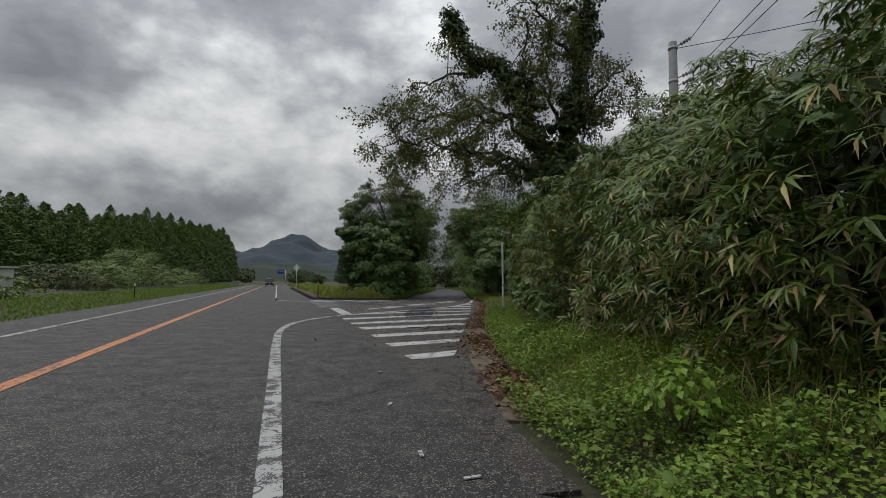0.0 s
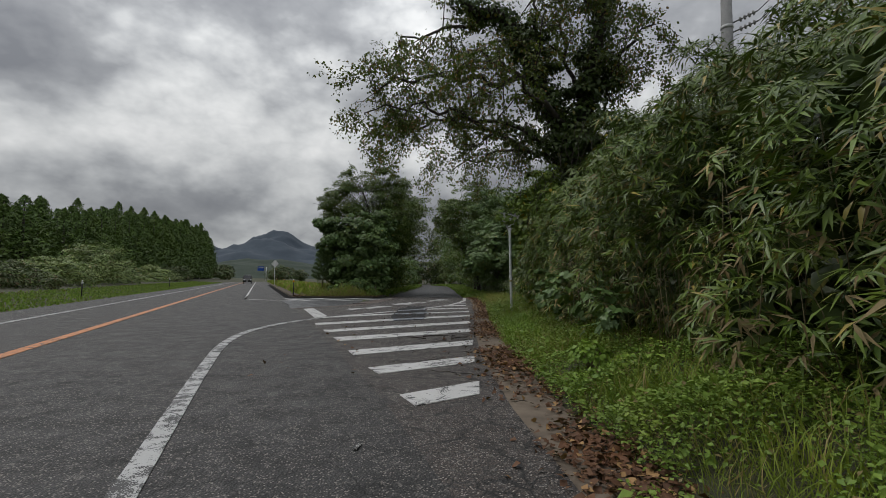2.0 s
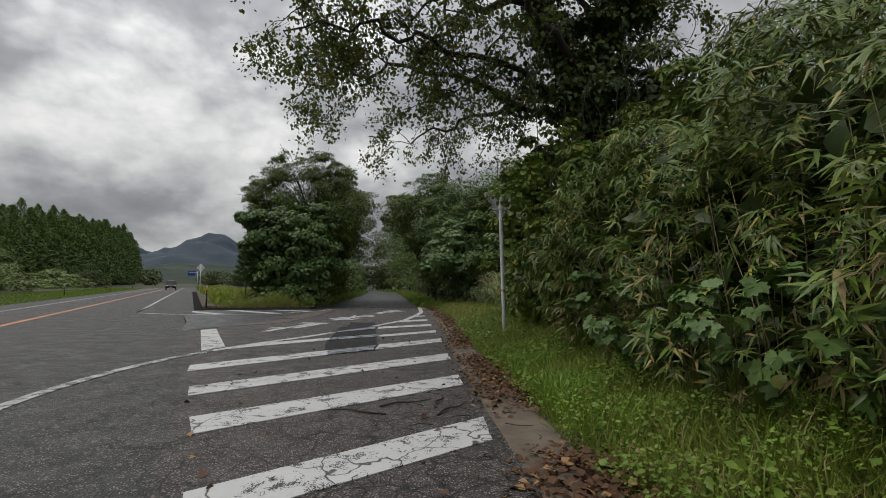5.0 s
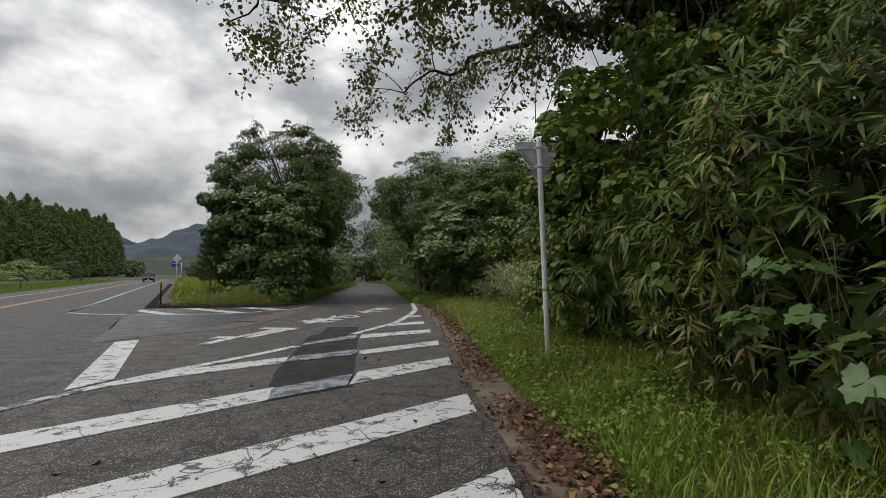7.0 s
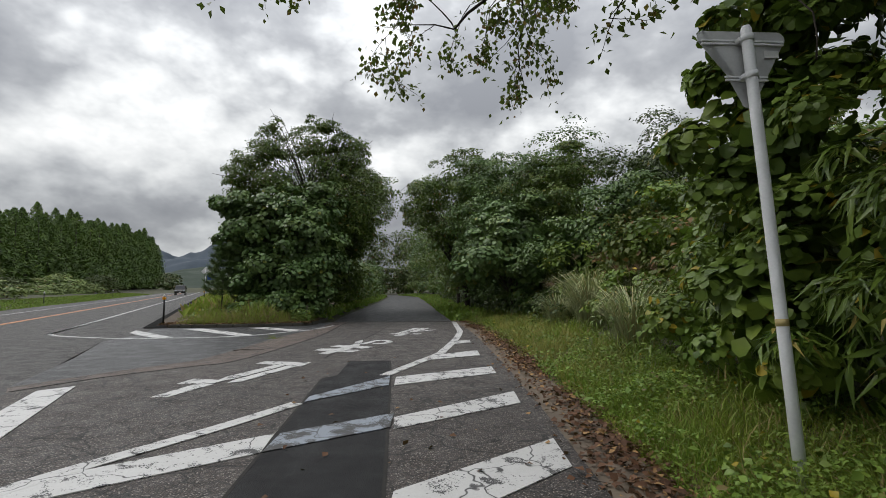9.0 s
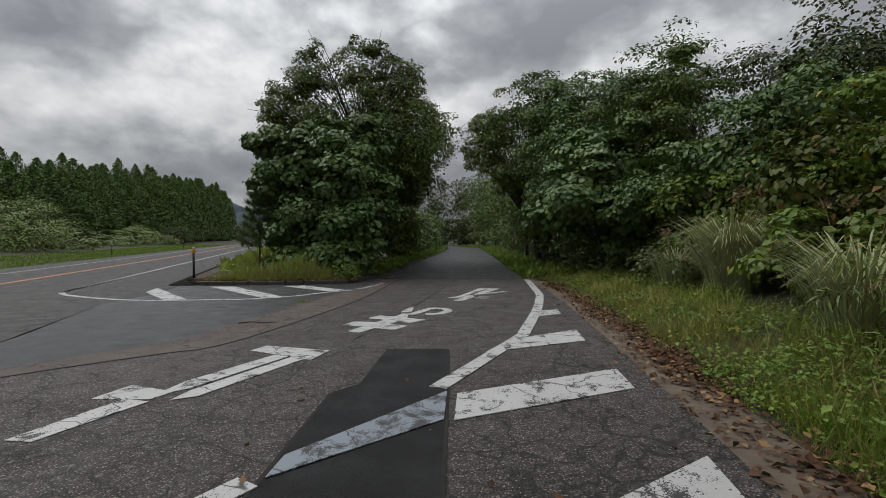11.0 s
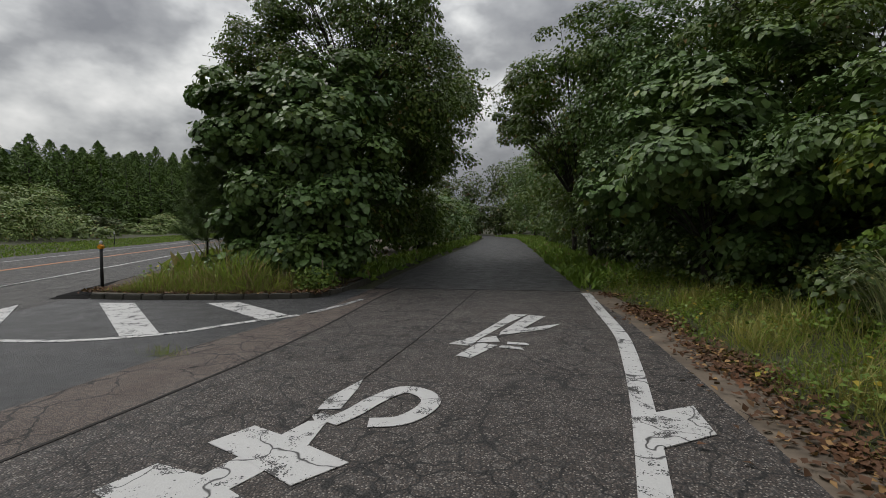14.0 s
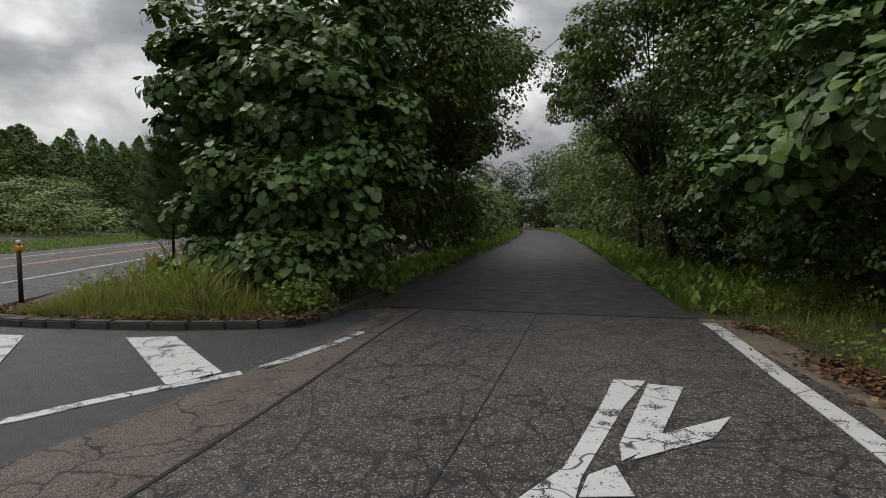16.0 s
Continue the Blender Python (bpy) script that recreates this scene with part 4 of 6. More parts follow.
    x = ex + 0.48 + rng.uniform(0, 1, n) ** 1.2 * 2.3
    pos = np.stack([x, y, ground_z(x, y)], 1)
    tuft = 0.75 + 0.45 * wave(pos, 2.0, 3.0)
    h = rng.uniform(0.08, 0.34, n) * tuft * np.interp(x - ex, (0.5, 0.9, 2.2), (0.5, 1.0, 1.5))
    leaf_part("roadside_grass", ob, L_grass, pos, unit(scatter(n, 1.0) * np.array((1, 1, 0.1))), scatter(n, 0.5) + np.array((0, 0, 1.0)), h, ARCH, "yellowish green roadside grass")


verge()


def lush_grass(x0, x1, y0, y1, n, tall, label, material=L_lime):
    ob = thing("lush_grass", (x0 + x1) / 2, (y0 + y1) / 2, 0.05, label, "grass", kind="stuff")
    x, y = rng.uniform(x0, x1, n), rng.uniform(y0, y1, n)
    pts = np.stack([x, y, 0 * x], 1)
    keep = wave(pts, 2.4, 1.5) > rng.uniform(-0.5, 0.5, n)
    x, y = x[keep], y[keep]
    n = len(x)
    pos = np.stack([x, y, np.array([bank(a, b) for a, b in zip(x, y)]) - 0.04], 1)
    leaf_part("blades", ob, material, pos, unit(scatter(n, 1.0) * np.array((1, 1, 0.1))), scatter(n, 0.34) + np.array((0, 0, 1.0)), rng.uniform(0.4, 1.0, n) * tall, ARCH)


lush_grass(2.05, 2.75, 11.6, 16.4, 5200, 0.42, "tall fresh green grass blades beside the gutter")
lush_grass(1.95, 2.5, 18.6, 23.5, 3200, 0.30, "fresh green grass strip beside the gutter past the sign")
lush_grass(1.95, 3.3, 22.0, 34.0, 9000, 0.42, "yellowing dry grass along the gutter", L_straw)
lush_grass(2.7, 3.3, 6.4, 8.2, 1600, 0.26, "small fresh green grass patch on the bank")


def litter():
    ob = thing("fallen_leaves", 1.9, 15.0, 0.0, "brown dead leaves and twigs gathered along the gutter", "leaf litter", kind="stuff")
    n = 22000
    y = rng.uniform(4.2, 35.0, n)
    ex = np.interp(y, [p[1] for p in RIGHT_EDGE], [p[0] for p in RIGHT_EDGE])
    x = ex + np.interp(y, (2.5, 7, 30), (0.35, 0.42, 0.5)) + rng.normal(0, 0.19, n) * np.interp(y, (3, 9, 20, 34), (0.8, 1.4, 1.3, 0.9))
    pts = np.stack([x, y, np.zeros(n)], 1)
    keep = wave(pts, 1.4, 2.0) > rng.uniform(-0.8, 0.5, n)
    x, y = x[keep], y[keep]
    m = 110
    x = np.concatenate([x, rng.uniform(-2.2, 1.4, m)])
    y = np.concatenate([y, rng.uniform(8.5, 25.0, m)])
    n = len(x)
    pos = np.stack([x, y, rng.uniform(0.008, 0.05, n)], 1)
    pos[-m:, 2] = 0.016
    leaf_part("dead_leaves", ob, L_brown, pos, scatter(n, 0.35) + np.array((0, 0, 1.0)), scatter(n, 1.0), rng.uniform(0.035, 0.09, n), BROAD)
    bm = bmesh.new()
    for i in range(140):
        y0 = rng.uniform(4, 30) if i % 3 else rng.uniform(9, 14)
        x0 = edge_x(y0) + (rng.normal(0.35, 0.25) if i % 3 else rng.uniform(-1.2, 0.4))
        a, s = rng.uniform(0, 6.28), rng.uniform(0.06, 0.3)
        tube(bm, [(x0, y0, 0.018), (x0 + s * 0.5 * math.cos(a), y0 + s * 0.5 * math.sin(a), 0.024), (x0 + s * math.cos(a + 0.4), y0 + s * math.sin(a + 0.4), 0.018)], [0.004, 0.0035, 0.002], 4)
    o = part("twigs", bm, M_twig, ob, "dead twigs")
    o.matrix_parent_inverse = Matrix.Translation(-ob.location)


litter()


# ---- the old ivy-covered tree ----
def big_tree():
    base = Vector((4.7, 18.5, 0.2))
    ob = thing("ivy_tree", *base, "old tree wrapped in dark ivy with sparse autumn-tinged overhanging branches", "tree")
    limbs = [
        ([(4.7, 18.5, 0.1), (4.75, 18.5, 2.0), (4.65, 18.5, 4.0), (4.55, 18.5, 5.6)], 0.42, 0.34),
        ([(4.55, 18.5, 5.4), (5.0, 18.6, 7.2), (5.4, 18.7, 9.2), (5.75, 18.7, 11.2), (5.9, 18.7, 13.5)], 0.32, 0.14),
        ([(4.5, 18.5, 5.4), (3.7, 18.5, 7.0), (2.9, 18.5, 8.9), (2.3, 18.5, 10.0), (1.3, 18.5, 10.25), (0.75, 18.5, 11.0), (0.3, 18.5, 12.3)], 0.29, 0.12),
        ([(4.5, 18.4, 5.0), (3.2, 18.1, 5.9), (1.4, 17.7, 6.3), (0.2, 17.5, 6.55), (-1.0, 17.3, 6.6), (-2.1, 17.2, 6.4)], 0.085, 0.015),
        ([(4.5, 18.6, 4.8), (3.0, 19.2, 5.8), (1.0, 19.8, 6.8), (-0.8, 20.4, 7.0), (-2.1, 20.7, 6.8), (-3.0, 20.8, 6.3)], 0.085, 0.012),
        ([(2.2, 18.5, 10.0), (1.1, 18.3, 9.7), (-0.2, 18.1, 9.3), (-1.3, 18.0, 8.9)], 0.08, 0.02),
        ([(3.9, 18.5, 6.6), (3.4, 18.2, 8.4), (3.3, 18.0, 10.2), (3.6, 17.9, 11.8)], 0.09, 0.02),
        ([(4.9, 18.6, 6.8), (4.4, 18.9, 8.8), (4.3, 19.0, 10.8), (4.6, 19.0, 12.8)], 0.09, 0.02),
        ([(3.3, 18.5, 7.9), (1.8, 18.2, 7.7), (0.5, 17.9, 7.75), (-0.8, 17.7, 7.6), (-1.9, 17.5, 7.3)], 0.11, 0.02),
        ([(5.2, 18.6, 8.0), (6.2, 18.4, 8.8), (7.1, 18.2, 9.6)], 0.09, 0.02),
        ([(5.5, 18.7, 10.0), (4.4, 18.4, 11.2), (3.6, 18.0, 12.4)], 0.10, 0.03),
        ([(5.1, 18.6, 7.6), (6.0, 19.0, 7.9), (7.0, 19.3, 8.6)], 0.09, 0.02),
        ([(4.3, 18.4, 6.2), (2.9, 17.0, 7.0), (1.9, 16.0, 7.4), (1.0, 15.4, 7.4)], 0.10, 0.02),
        ([(4.6, 18.5, 5.6), (3.8, 20.1, 6.3), (2.6, 21.4, 6.3), (1.4, 22.2, 6.1), (0.2, 22.6, 5.8)], 0.10, 0.015),
    ]
    wood = bmesh.new()
    lines = []
    for pts, r0, r1 in limbs:
        line = smooth_line(pts, 5)
        n = len(line)
        if r0 < 0.2:
            line = [tuple(Vector(p) + Vector((0.10 * math.sin(2.3 * i), 0.13 * math.sin(1.7 * i + 1), 0.13 * math.sin(1.3 * i + r0 * 50))) * min(i / 4, 1)) for i, p in enumerate(line)]
        radii = [r0 + (r1 - r0) * i / (n - 1) for i in range(n)]
        tube(wood, line, radii, 9)
        lines.append((line, radii))
    o = part("trunk", wood, M_bark, ob, "dark furrowed trunk and main limbs")
    o.matrix_parent_inverse = Matrix.Translation(-base)
    # twigs that grow from the outer limbs
    twigs = bmesh.new()
    tips = []

    def grow(p, d, length, r, level):
        q = [p]
        v = d.copy()
        steps = 4
        for i in range(steps):
            v = (v + Vector(rng.normal(size=3)) * 0.24 + Vector((0, 0, -0.05 - 0.05 * level))).normalized()
            q.append(q[-1] + v * length / steps)
        tube(twigs, [tuple(a) for a in q], [max(r * (1 - 0.7 * i / steps), 0.0035) for i in range(steps + 1)], 4 if r < 0.012 else 5)
        if level >= 2:
            for a in q[1:]:
                tips.append((a, v))
        if level < 3:
            for i in range(4 if level < 2 else 3):
                k = int(rng.integers(1, steps + 1))
                w = (v + Vector(rng.normal(size=3)) * 0.75).normalized()
                grow(q[k], w, length * rng.uniform(0.5, 0.75), r * 0.5, level + 1)

    for li in range(3, len(lines)):
        line, radii = lines[li]
        n = len(line)
        cnt = 11 if li in (3, 8, 13) else 8
        for i in range(cnt):
            j = int(n * (0.25 + 0.75 * (i + rng.random()) / cnt))
            j = min(j, n - 1)
            d = (Vector(line[j]) - Vector(line[j - 1])).normalized()
            w = (d * 0.6 + Vector(rng.normal(size=3)) * 0.8 + Vector((-0.15, 0, 0.05))).normalized()
            grow(Vector(line[j]), w, rng.uniform(0.9, 1.7), max(radii[j] * 0.5, 0.014), 1)
    o = tagged(part("twig_spray", twigs, M_twig, ob, "thin bare grey-brown twigs"), kind="stuff")
    o.matrix_parent_inverse = Matrix.Translation(-base)
    tp = np.array([tuple(a) for a, v in tips])
    tv = np.array([tuple(v) for a, v in tips])
    per = 5
    pos = np.repeat(tp, per, 0) + scatter(len(tp) * per, 0.10)
    al = np.repeat(tv, per, 0) * 0.4 + scatter(len(pos), 0.4) + np.array((0, 0, -0.75))
    sz = rng.uniform(0.07, 0.125, len(pos))
    leaf_part("crown", ob, L_cherry, pos, scatter(len(pos), 0.7) + np.array((0, 0, 0.4)), al, sz, LEAF, "sparse small green and russet leaves")
    filler = [(3.6, 18.6, 8.7, 1.2, 0.9, 1.5), (4.4, 18.7, 10.4, 1.0, 0.8, 1.3), (1.0, 18.1, 6.7, 1.7, 0.9, 0.8), (2.4, 18.2, 8.0, 1.2, 0.8, 0.8), (0.6, 18.2, 9.2, 1.2, 0.8, 0.6), (2.0, 18.9, 5.4, 1.3, 0.8, 0.6)]
    leaf_part("crown", ob, L_cherry, *blob_leaves(filler, 520, 8, 0.10, inner=0.0, rough=0.4, loose=0.6), LEAF, "russet and green leaves between the limbs")
    # ivy sleeves on the trunk and the two great limbs
    P, N = [], []
    for li, r, f0, f1 in ((0, 0.75, 0.0, 1.0), (1, 0.60, 0.0, 1.0), (2, 0.55, 0.0, 1.0), (3, 0.26, 0.0, 0.3), (4, 0.25, 0.0, 0.3)):
        line, radii = lines[li]
        L = np.array(line)
        n = int(4600 * (f1 - f0) * (r + 0.2)) if li < 3 else 500
        t = rng.uniform(f0, f1, n) * (len(L) - 1)
        i0 = np.minimum(t.astype(int), len(L) - 2)
        c = L[i0] + (L[i0 + 1] - L[i0]) * (t - i0)[:, None]
        d = unit(rng.normal(size=(n, 3)))
        k = r * (1 + 0.4 * wave(c * 2, 1.4, 2.2) + 0.25 * wave(c + d, 2.5, 0.7)) * rng.uniform(0.55, 1.0, n)
        P.append(c + d * k[:, None])
        N.append(d)
    P, N = np.concatenate(P), np.concatenate(N)
    leaf_part("ivy", ob, L_ivy_and_shade, P, N + scatter(len(P), 0.35) + np.array((0, 0, 0.2)), scatter(len(P), 0.4) + np.array((0, 0, -0.9)), rng.uniform(0.09, 0.18, len(P)), BROAD, "thick dark ivy on the trunk")
    blobs = [(4.7, 18.6, 4.3, 1.2, 1.1, 1.8), (4.4, 18.5, 6.3, 1.2, 1.0, 1.3), (5.2, 18.6, 7.8, 0.8, 0.8, 1.2), (3.5, 18.5, 7.4, 0.8, 0.7, 1.0), (5.6, 18.7, 11.0, 0.75, 0.7, 1.6), (0.5, 18.5, 11.6, 0.55, 0.5, 0.8), (5.6, 18.2, 5.4, 1.0, 1.0, 1.3), (2.9, 18.4, 9.0, 0.7, 0.6, 0.9), (5.0, 17.6, 3.6, 1.2, 0.9, 1.4)]
    leaf_part("hanging_ivy", ob, L_ivy_and_shade, *blob_leaves(blobs, 1200, 11, 0.14, spread=0.17, inner=0.35, rough=0.3), BROAD, "loose bunches of ivy")


big_tree()


def hanging_stems():
    ob = thing("hanging_vine", 3.6, 17.6, 3.0, "thin brown bare vine stems hanging over the sign", "vine", kind="stuff")
    bm = bmesh.new()
    for i in range(46):
        x0, y0, z0 = rng.uniform(2.8, 5.6), rng.uniform(15.0, 18.8), rng.uniform(3.6, 6.2)
        L = rng.uniform(0.8, 2.4)
        a = rng.uniform(0, 6.28)
        line = [(x0, y0, z0)]
        for k in range(1, 6):
            line.append((line[-1][0] + 0.12 * math.sin(a + k * 1.3) + rng.normal(-0.04, 0.05), line[-1][1] + rng.normal(0, 0.07), z0 - L * k / 5))
        tube(bm, smooth_line(line, 2), [0.007] * 11, 4)
    o = part("stems", bm, M_twig, ob)
    o.matrix_parent_inverse = Matrix.Translation(-ob.location)


hanging_stems()


vine_patch("bamboo_grove", "taller light green bamboo standing behind the thicket", [(8.2, 11.0, 4.6, 1.5, 1.8, 1.8), (7.4, 13.4, 4.4, 1.4, 1.5, 2.0), (9.0, 7.5, 4.6, 1.5, 2.0, 1.8), (6.4, 9.6, 4.3, 0.9, 1.6, 1.1), (6.0, 11.6, 4.5, 0.9, 1.4, 1.2), (7.0, 4.5, 4.0, 1.2, 2.2, 1.0), (6.4, 15.6, 3.8, 1.2, 1.2, 1.8), (6.8, 14.4, 5.5, 1.2, 1.2, 1.3), (7.8, 12.2, 6.0, 1.1, 1.2, 1.2), (6.3, 16.6, 5.4, 1.0, 1.0, 1.2)], 1500, 9, 0.26, L_bamboo, LANCE, inner=0.3, category="bamboo")


# ---- vines and shrubs beyond the sign ----
vine_patch("vine_tangle", "tangled dark and yellowish vines between tree and bamboo", [(5.8, 16.7, 4.5, 1.1, 1.0, 1.2), (7.3, 17.0, 4.5, 1.4, 1.2, 1.4), (6.8, 18.4, 5.5, 1.3, 1.2, 1.0), (5.7, 15.0, 3.6, 1.0, 1.3, 0.9)], 900, 9, 0.12, L_vine, BROAD, spread=0.2, inner=0.3, rough=0.4)
vine_patch("vine_curtain", "large heart-shaped vine leaves hanging behind the sign", [(4.0, 16.2, 1.8, 1.0, 1.3, 1.9), (3.85, 18.6, 1.7, 0.9, 1.4, 1.9), (4.7, 17.8, 3.2, 0.9, 1.2, 0.8), (4.3, 20.6, 1.5, 1.0, 1.0, 1.5), (4.4, 22.2, 1.5, 1.0, 1.4, 1.7), (5.4, 21.5, 2.2, 1.2, 1.6, 1.6)], 1700, 9, 0.10, L_vine, ROUND, spread=0.2, inner=0.35, rough=0.4)
vine_patch("bamboo_edge", "bamboo grass growing through the vines by the sign", [(3.8, 16.0, 1.5, 0.9, 1.2, 1.6), (3.75, 18.4, 1.2, 0.8, 1.3, 1.3), (4.2, 20.4, 1.4, 0.9, 1.0, 1.3)], 700, 9, 0.24, L_bamboo, LANCE, spread=0.14, inner=0.2, rough=0.4, category="bamboo")
vine_patch("vine_column", "column of dark round-leaved vine hanging beside the sign", [(3.55, 19.8, 1.3, 0.85, 0.75, 1.4), (3.5, 19.8, 3.1, 0.75, 0.7, 1.3), (3.7, 19.7, 4.3, 0.6, 0.6, 0.7)], 760, 8, 0.13, L_vine, ROUND, spread=0.16, inner=0.3, rough=0.35)
vine_patch("yellowing_vine", "yellow-green vine leaves over the sign", [(2.42, 16.7, 2.95, 0.38, 0.45, 0.38), (2.75, 16.9, 3.5, 0.5, 0.5, 0.45), (3.6, 17.0, 3.5, 0.5, 0.6, 0.5), (3.6, 17.4, 4.2, 0.5, 0.6, 0.4)], 210, 8, 0.085, L_vine, ROUND, spread=0.17, inner=0.2, rough=0.4)
vine_patch("undergrowth", "tangled green undergrowth beside the gutter", [(3.6, 22.3, 0.6, 1.0, 1.4, 0.9), (4.4, 24.0, 0.9, 1.3, 1.5, 1.2), (5.2, 22.0, 1.2, 1.3, 1.6, 1.7)], 420, 9, 0.13, L_bamboo, LANCE, spread=0.25, inner=0.3, category="undergrowth")
vine_patch("bramble", "brownish green bramble and dry vines on the slope", [(5.6, 25.6, 1.5, 1.3, 1.8, 1.6), (5.4, 28.6, 2.3, 1.3, 1.6, 1.5), (7.0, 23.0, 2.2, 1.6, 2.0, 2.0), (6.4, 30.4, 2.4, 1.4, 1.6, 1.9), (6.2, 19.5, 1.8, 1.6, 2.2, 2.2)], 1200, 10, 0.125, L_cherry, BROAD, inner=0.35, category="bramble", rough=0.35)
vine_patch("slope_shrubs", "yellow-green leafy shrubs on the slope", [(5.4, 31.4, 1.8, 1.3, 1.6, 1.7), (6.6, 27.4, 3.0, 1.3, 1.5, 1.3), (4.8, 32.8, 1.0, 1.0, 1.4, 1.1), (6.0, 33.5, 2.4, 1.5, 1.6, 2.0), (5.0, 26.6, 0.9, 1.0, 1.6, 1.0), (8.4, 25.5, 3.2, 1.6, 2.0, 1.8), (7.8, 29.4, 2.0, 1.6, 2.0, 2.0)], 1600, 10, 0.14, L_vine, BROAD, inner=0.35, category="shrub", rough=0.35)


def pampas(x, y, r, h, n, label):
    ob = thing("pampas_grass", x, y, bank(x, y) - 0.03, label, "grass clump")
    a = rng.uniform(0, 2 * math.pi, n)
    rad = rng.uniform(0, 0.42, n)
    pos = np.stack([x + rad * np.cos(a), y + rad * np.sin(a), np.full(n, bank(x, y) - 0.03)], 1)
    out = np.stack([np.cos(a), np.sin(a), np.zeros(n)], 1)
    tilt = (0.04 + 0.42 * rng.random(n) ** 1.1)[:, None]
    al = out * tilt + np.array((0, 0, 1.0))
    nor = -out + np.array((0, 0, 0.4)) * tilt
    nor = np.cross(np.cross(al, -out), al)
    tv = np.array([(-0.004, 0, 0), (0.004, 0, 0), (-0.008, 0.38, 0.01), (0.008, 0.38, 0.01), (-0.008, 0.68, -0.05), (0.008, 0.68, -0.05), (-0.004, 0.86, -0.22), (0.004, 0.86, -0.22), (0, 0.84, -0.48)])
    tf = [(0, 1, 3), (0, 3, 2), (2, 3, 5), (2, 5, 4), (4, 5, 7), (4, 7, 6), (6, 7, 8)]
    leaf_part("blades", ob, L_pampas, pos, nor, al, rng.uniform(0.35, 1.08, n) * h, (tv, tf), "long arching grass blades")
    bm = bmesh.new()
    heads_p, heads_d = [], []
    for i in range(4):
        b = rng.uniform(0, 6.28)
        d = Vector((0.25 * math.cos(b), 0.25 * math.sin(b), 1))
        tube(bm, [(0, 0, 0), tuple(d * h * 0.6), tuple(d * h * 1.05)], [0.006, 0.005, 0.003], 4)
        for k in range(26):
            heads_p.append(Vector((x, y, ob.location.z)) + d * h * 1.05)
            heads_d.append(Vector((math.cos(k * 2.4), math.sin(k * 2.4), 0.9 + 0.5 * (k % 3))))
    part("stalks", bm, M_cane, ob)
    hp, hd = np.array([tuple(v) for v in heads_p]), np.array([tuple(v) for v in heads_d])
    leaf_part("plumes", ob, L_plume, hp, scatter(len(hp), 1.0), hd, rng.uniform(0.14, 0.26, len(hp)), BLADE, "reddish feathery seed heads")


pampas(4.35, 28.9, 0.8, 1.9, 900, "large clump of arching silver-green pampas grass")
pampas(5.0, 30.0, 0.7, 1.8, 700, "clump of arching pampas grass with dry blades")
pampas(3.7, 30.2, 0.6, 1.2, 420, "smaller dry clump of pampas grass")
pampas(3.9, 24.6, 0.6, 1.5, 560, "loose clump of pampas grass among vines")


# ---- shrubs and trees along the side road ----
def crown_tree(x, y, label, blobs, clumps, per, size, material, shape=BROAD, trunk=0.16, lean=(0, 0), group="", spread=0.26, inner=0.3, rough=0.26, lump=0.34):
    z = bank(x, y) if x > edge_x(min(y, 99)) else 0.0
    ob = thing("tree", x, y, z, label, "tree", group)
    if shape is BROAD:
        shape, per, size = LEAF, int(per * 0.95), size * 1.12
    leaf_part("crown", ob, material, *blob_leaves(blobs, clumps, per, size, spread=spread, inner=inner, rough=rough, lump=lump), shape)
    bm = bmesh.new()
    top = max(blobs, key=lambda b: b[2])
    hub = Vector((x + lean[0], y + lean[1], min(b[2] for b in blobs) * 0.9 + 0.3))
    tube(bm, smooth_line([(x, y, z - 0.15), (x + lean[0] * 0.3, y + lean[1] * 0.3, hub.z * 0.5), tuple(hub)], 4), [trunk * (1.15 - 0.05 * i) for i in range(9)], 9)
    for b in blobs:
        for k in range(5):
            e = Vector((b[0], b[1], b[2])) + Vector(rng.normal(size=3)) * 0.55 * min(b[3:6])
            m = (hub + e) / 2 + Vector((0, 0, 0.3))
            tube(bm, smooth_line([tuple(hub - Vector((0, 0, 0.4))), tuple(m), tuple(e)], 3), [trunk * 0.17 * (1 - 0.13 * i) for i in range(7)], 5)
    o = part("trunk", bm, M_bark, ob, "dark trunk and branches")
    o.matrix_parent_inverse = Matrix.Translation(-ob.location)
    return ob


crown_tree(3.0, 35.0, "round shrub-like tree smothered in broad kudzu leaves", [(2.3, 34.0, 2.75, 1.7, 1.8, 1.15), (3.2, 35.2, 3.6, 1.9, 1.9, 1.3), (1.7, 35.8, 2.3, 1.2, 1.4, 1.0), (3.6, 34.8, 1.2, 1.2, 1.8, 1.2), (3.4, 33.2, 2.1, 0.9, 1.0, 0.8)], 1900, 9, 0.145, L_kudzu, ROUND, 0.14, rough=0.34)
crown_tree(3.2, 38.8, "leafy tree leaning over the side road", [(2.1, 38.4, 3.3, 1.5, 2.2, 1.2), (2.9, 38.6, 1.6, 1.2, 2.6, 1.6), (2.7, 39.0, 4.6, 2.2, 2.3, 1.9), (3.6, 38.0, 5.4, 2.0, 2.2, 2.0), (2.6, 40.0, 6.8, 2.1, 2.2, 1.4)], 2400, 10, 0.115, L_kudzu, BROAD, 0.2)
crown_tree(5.4, 35.0, "tall broadleaf tree above the bank", [(5.0, 35.0, 5.0, 1.7, 1.8, 1.4), (5.8, 36.0, 6.4, 1.6, 1.8, 1.3), (4.4, 36.6, 6.2, 1.5, 1.6, 1.1), (5.2, 34.6, 3.0, 1.5, 1.6, 1.5)], 2300, 10, 0.10, L_tree, BROAD, 0.18, rough=0.35)
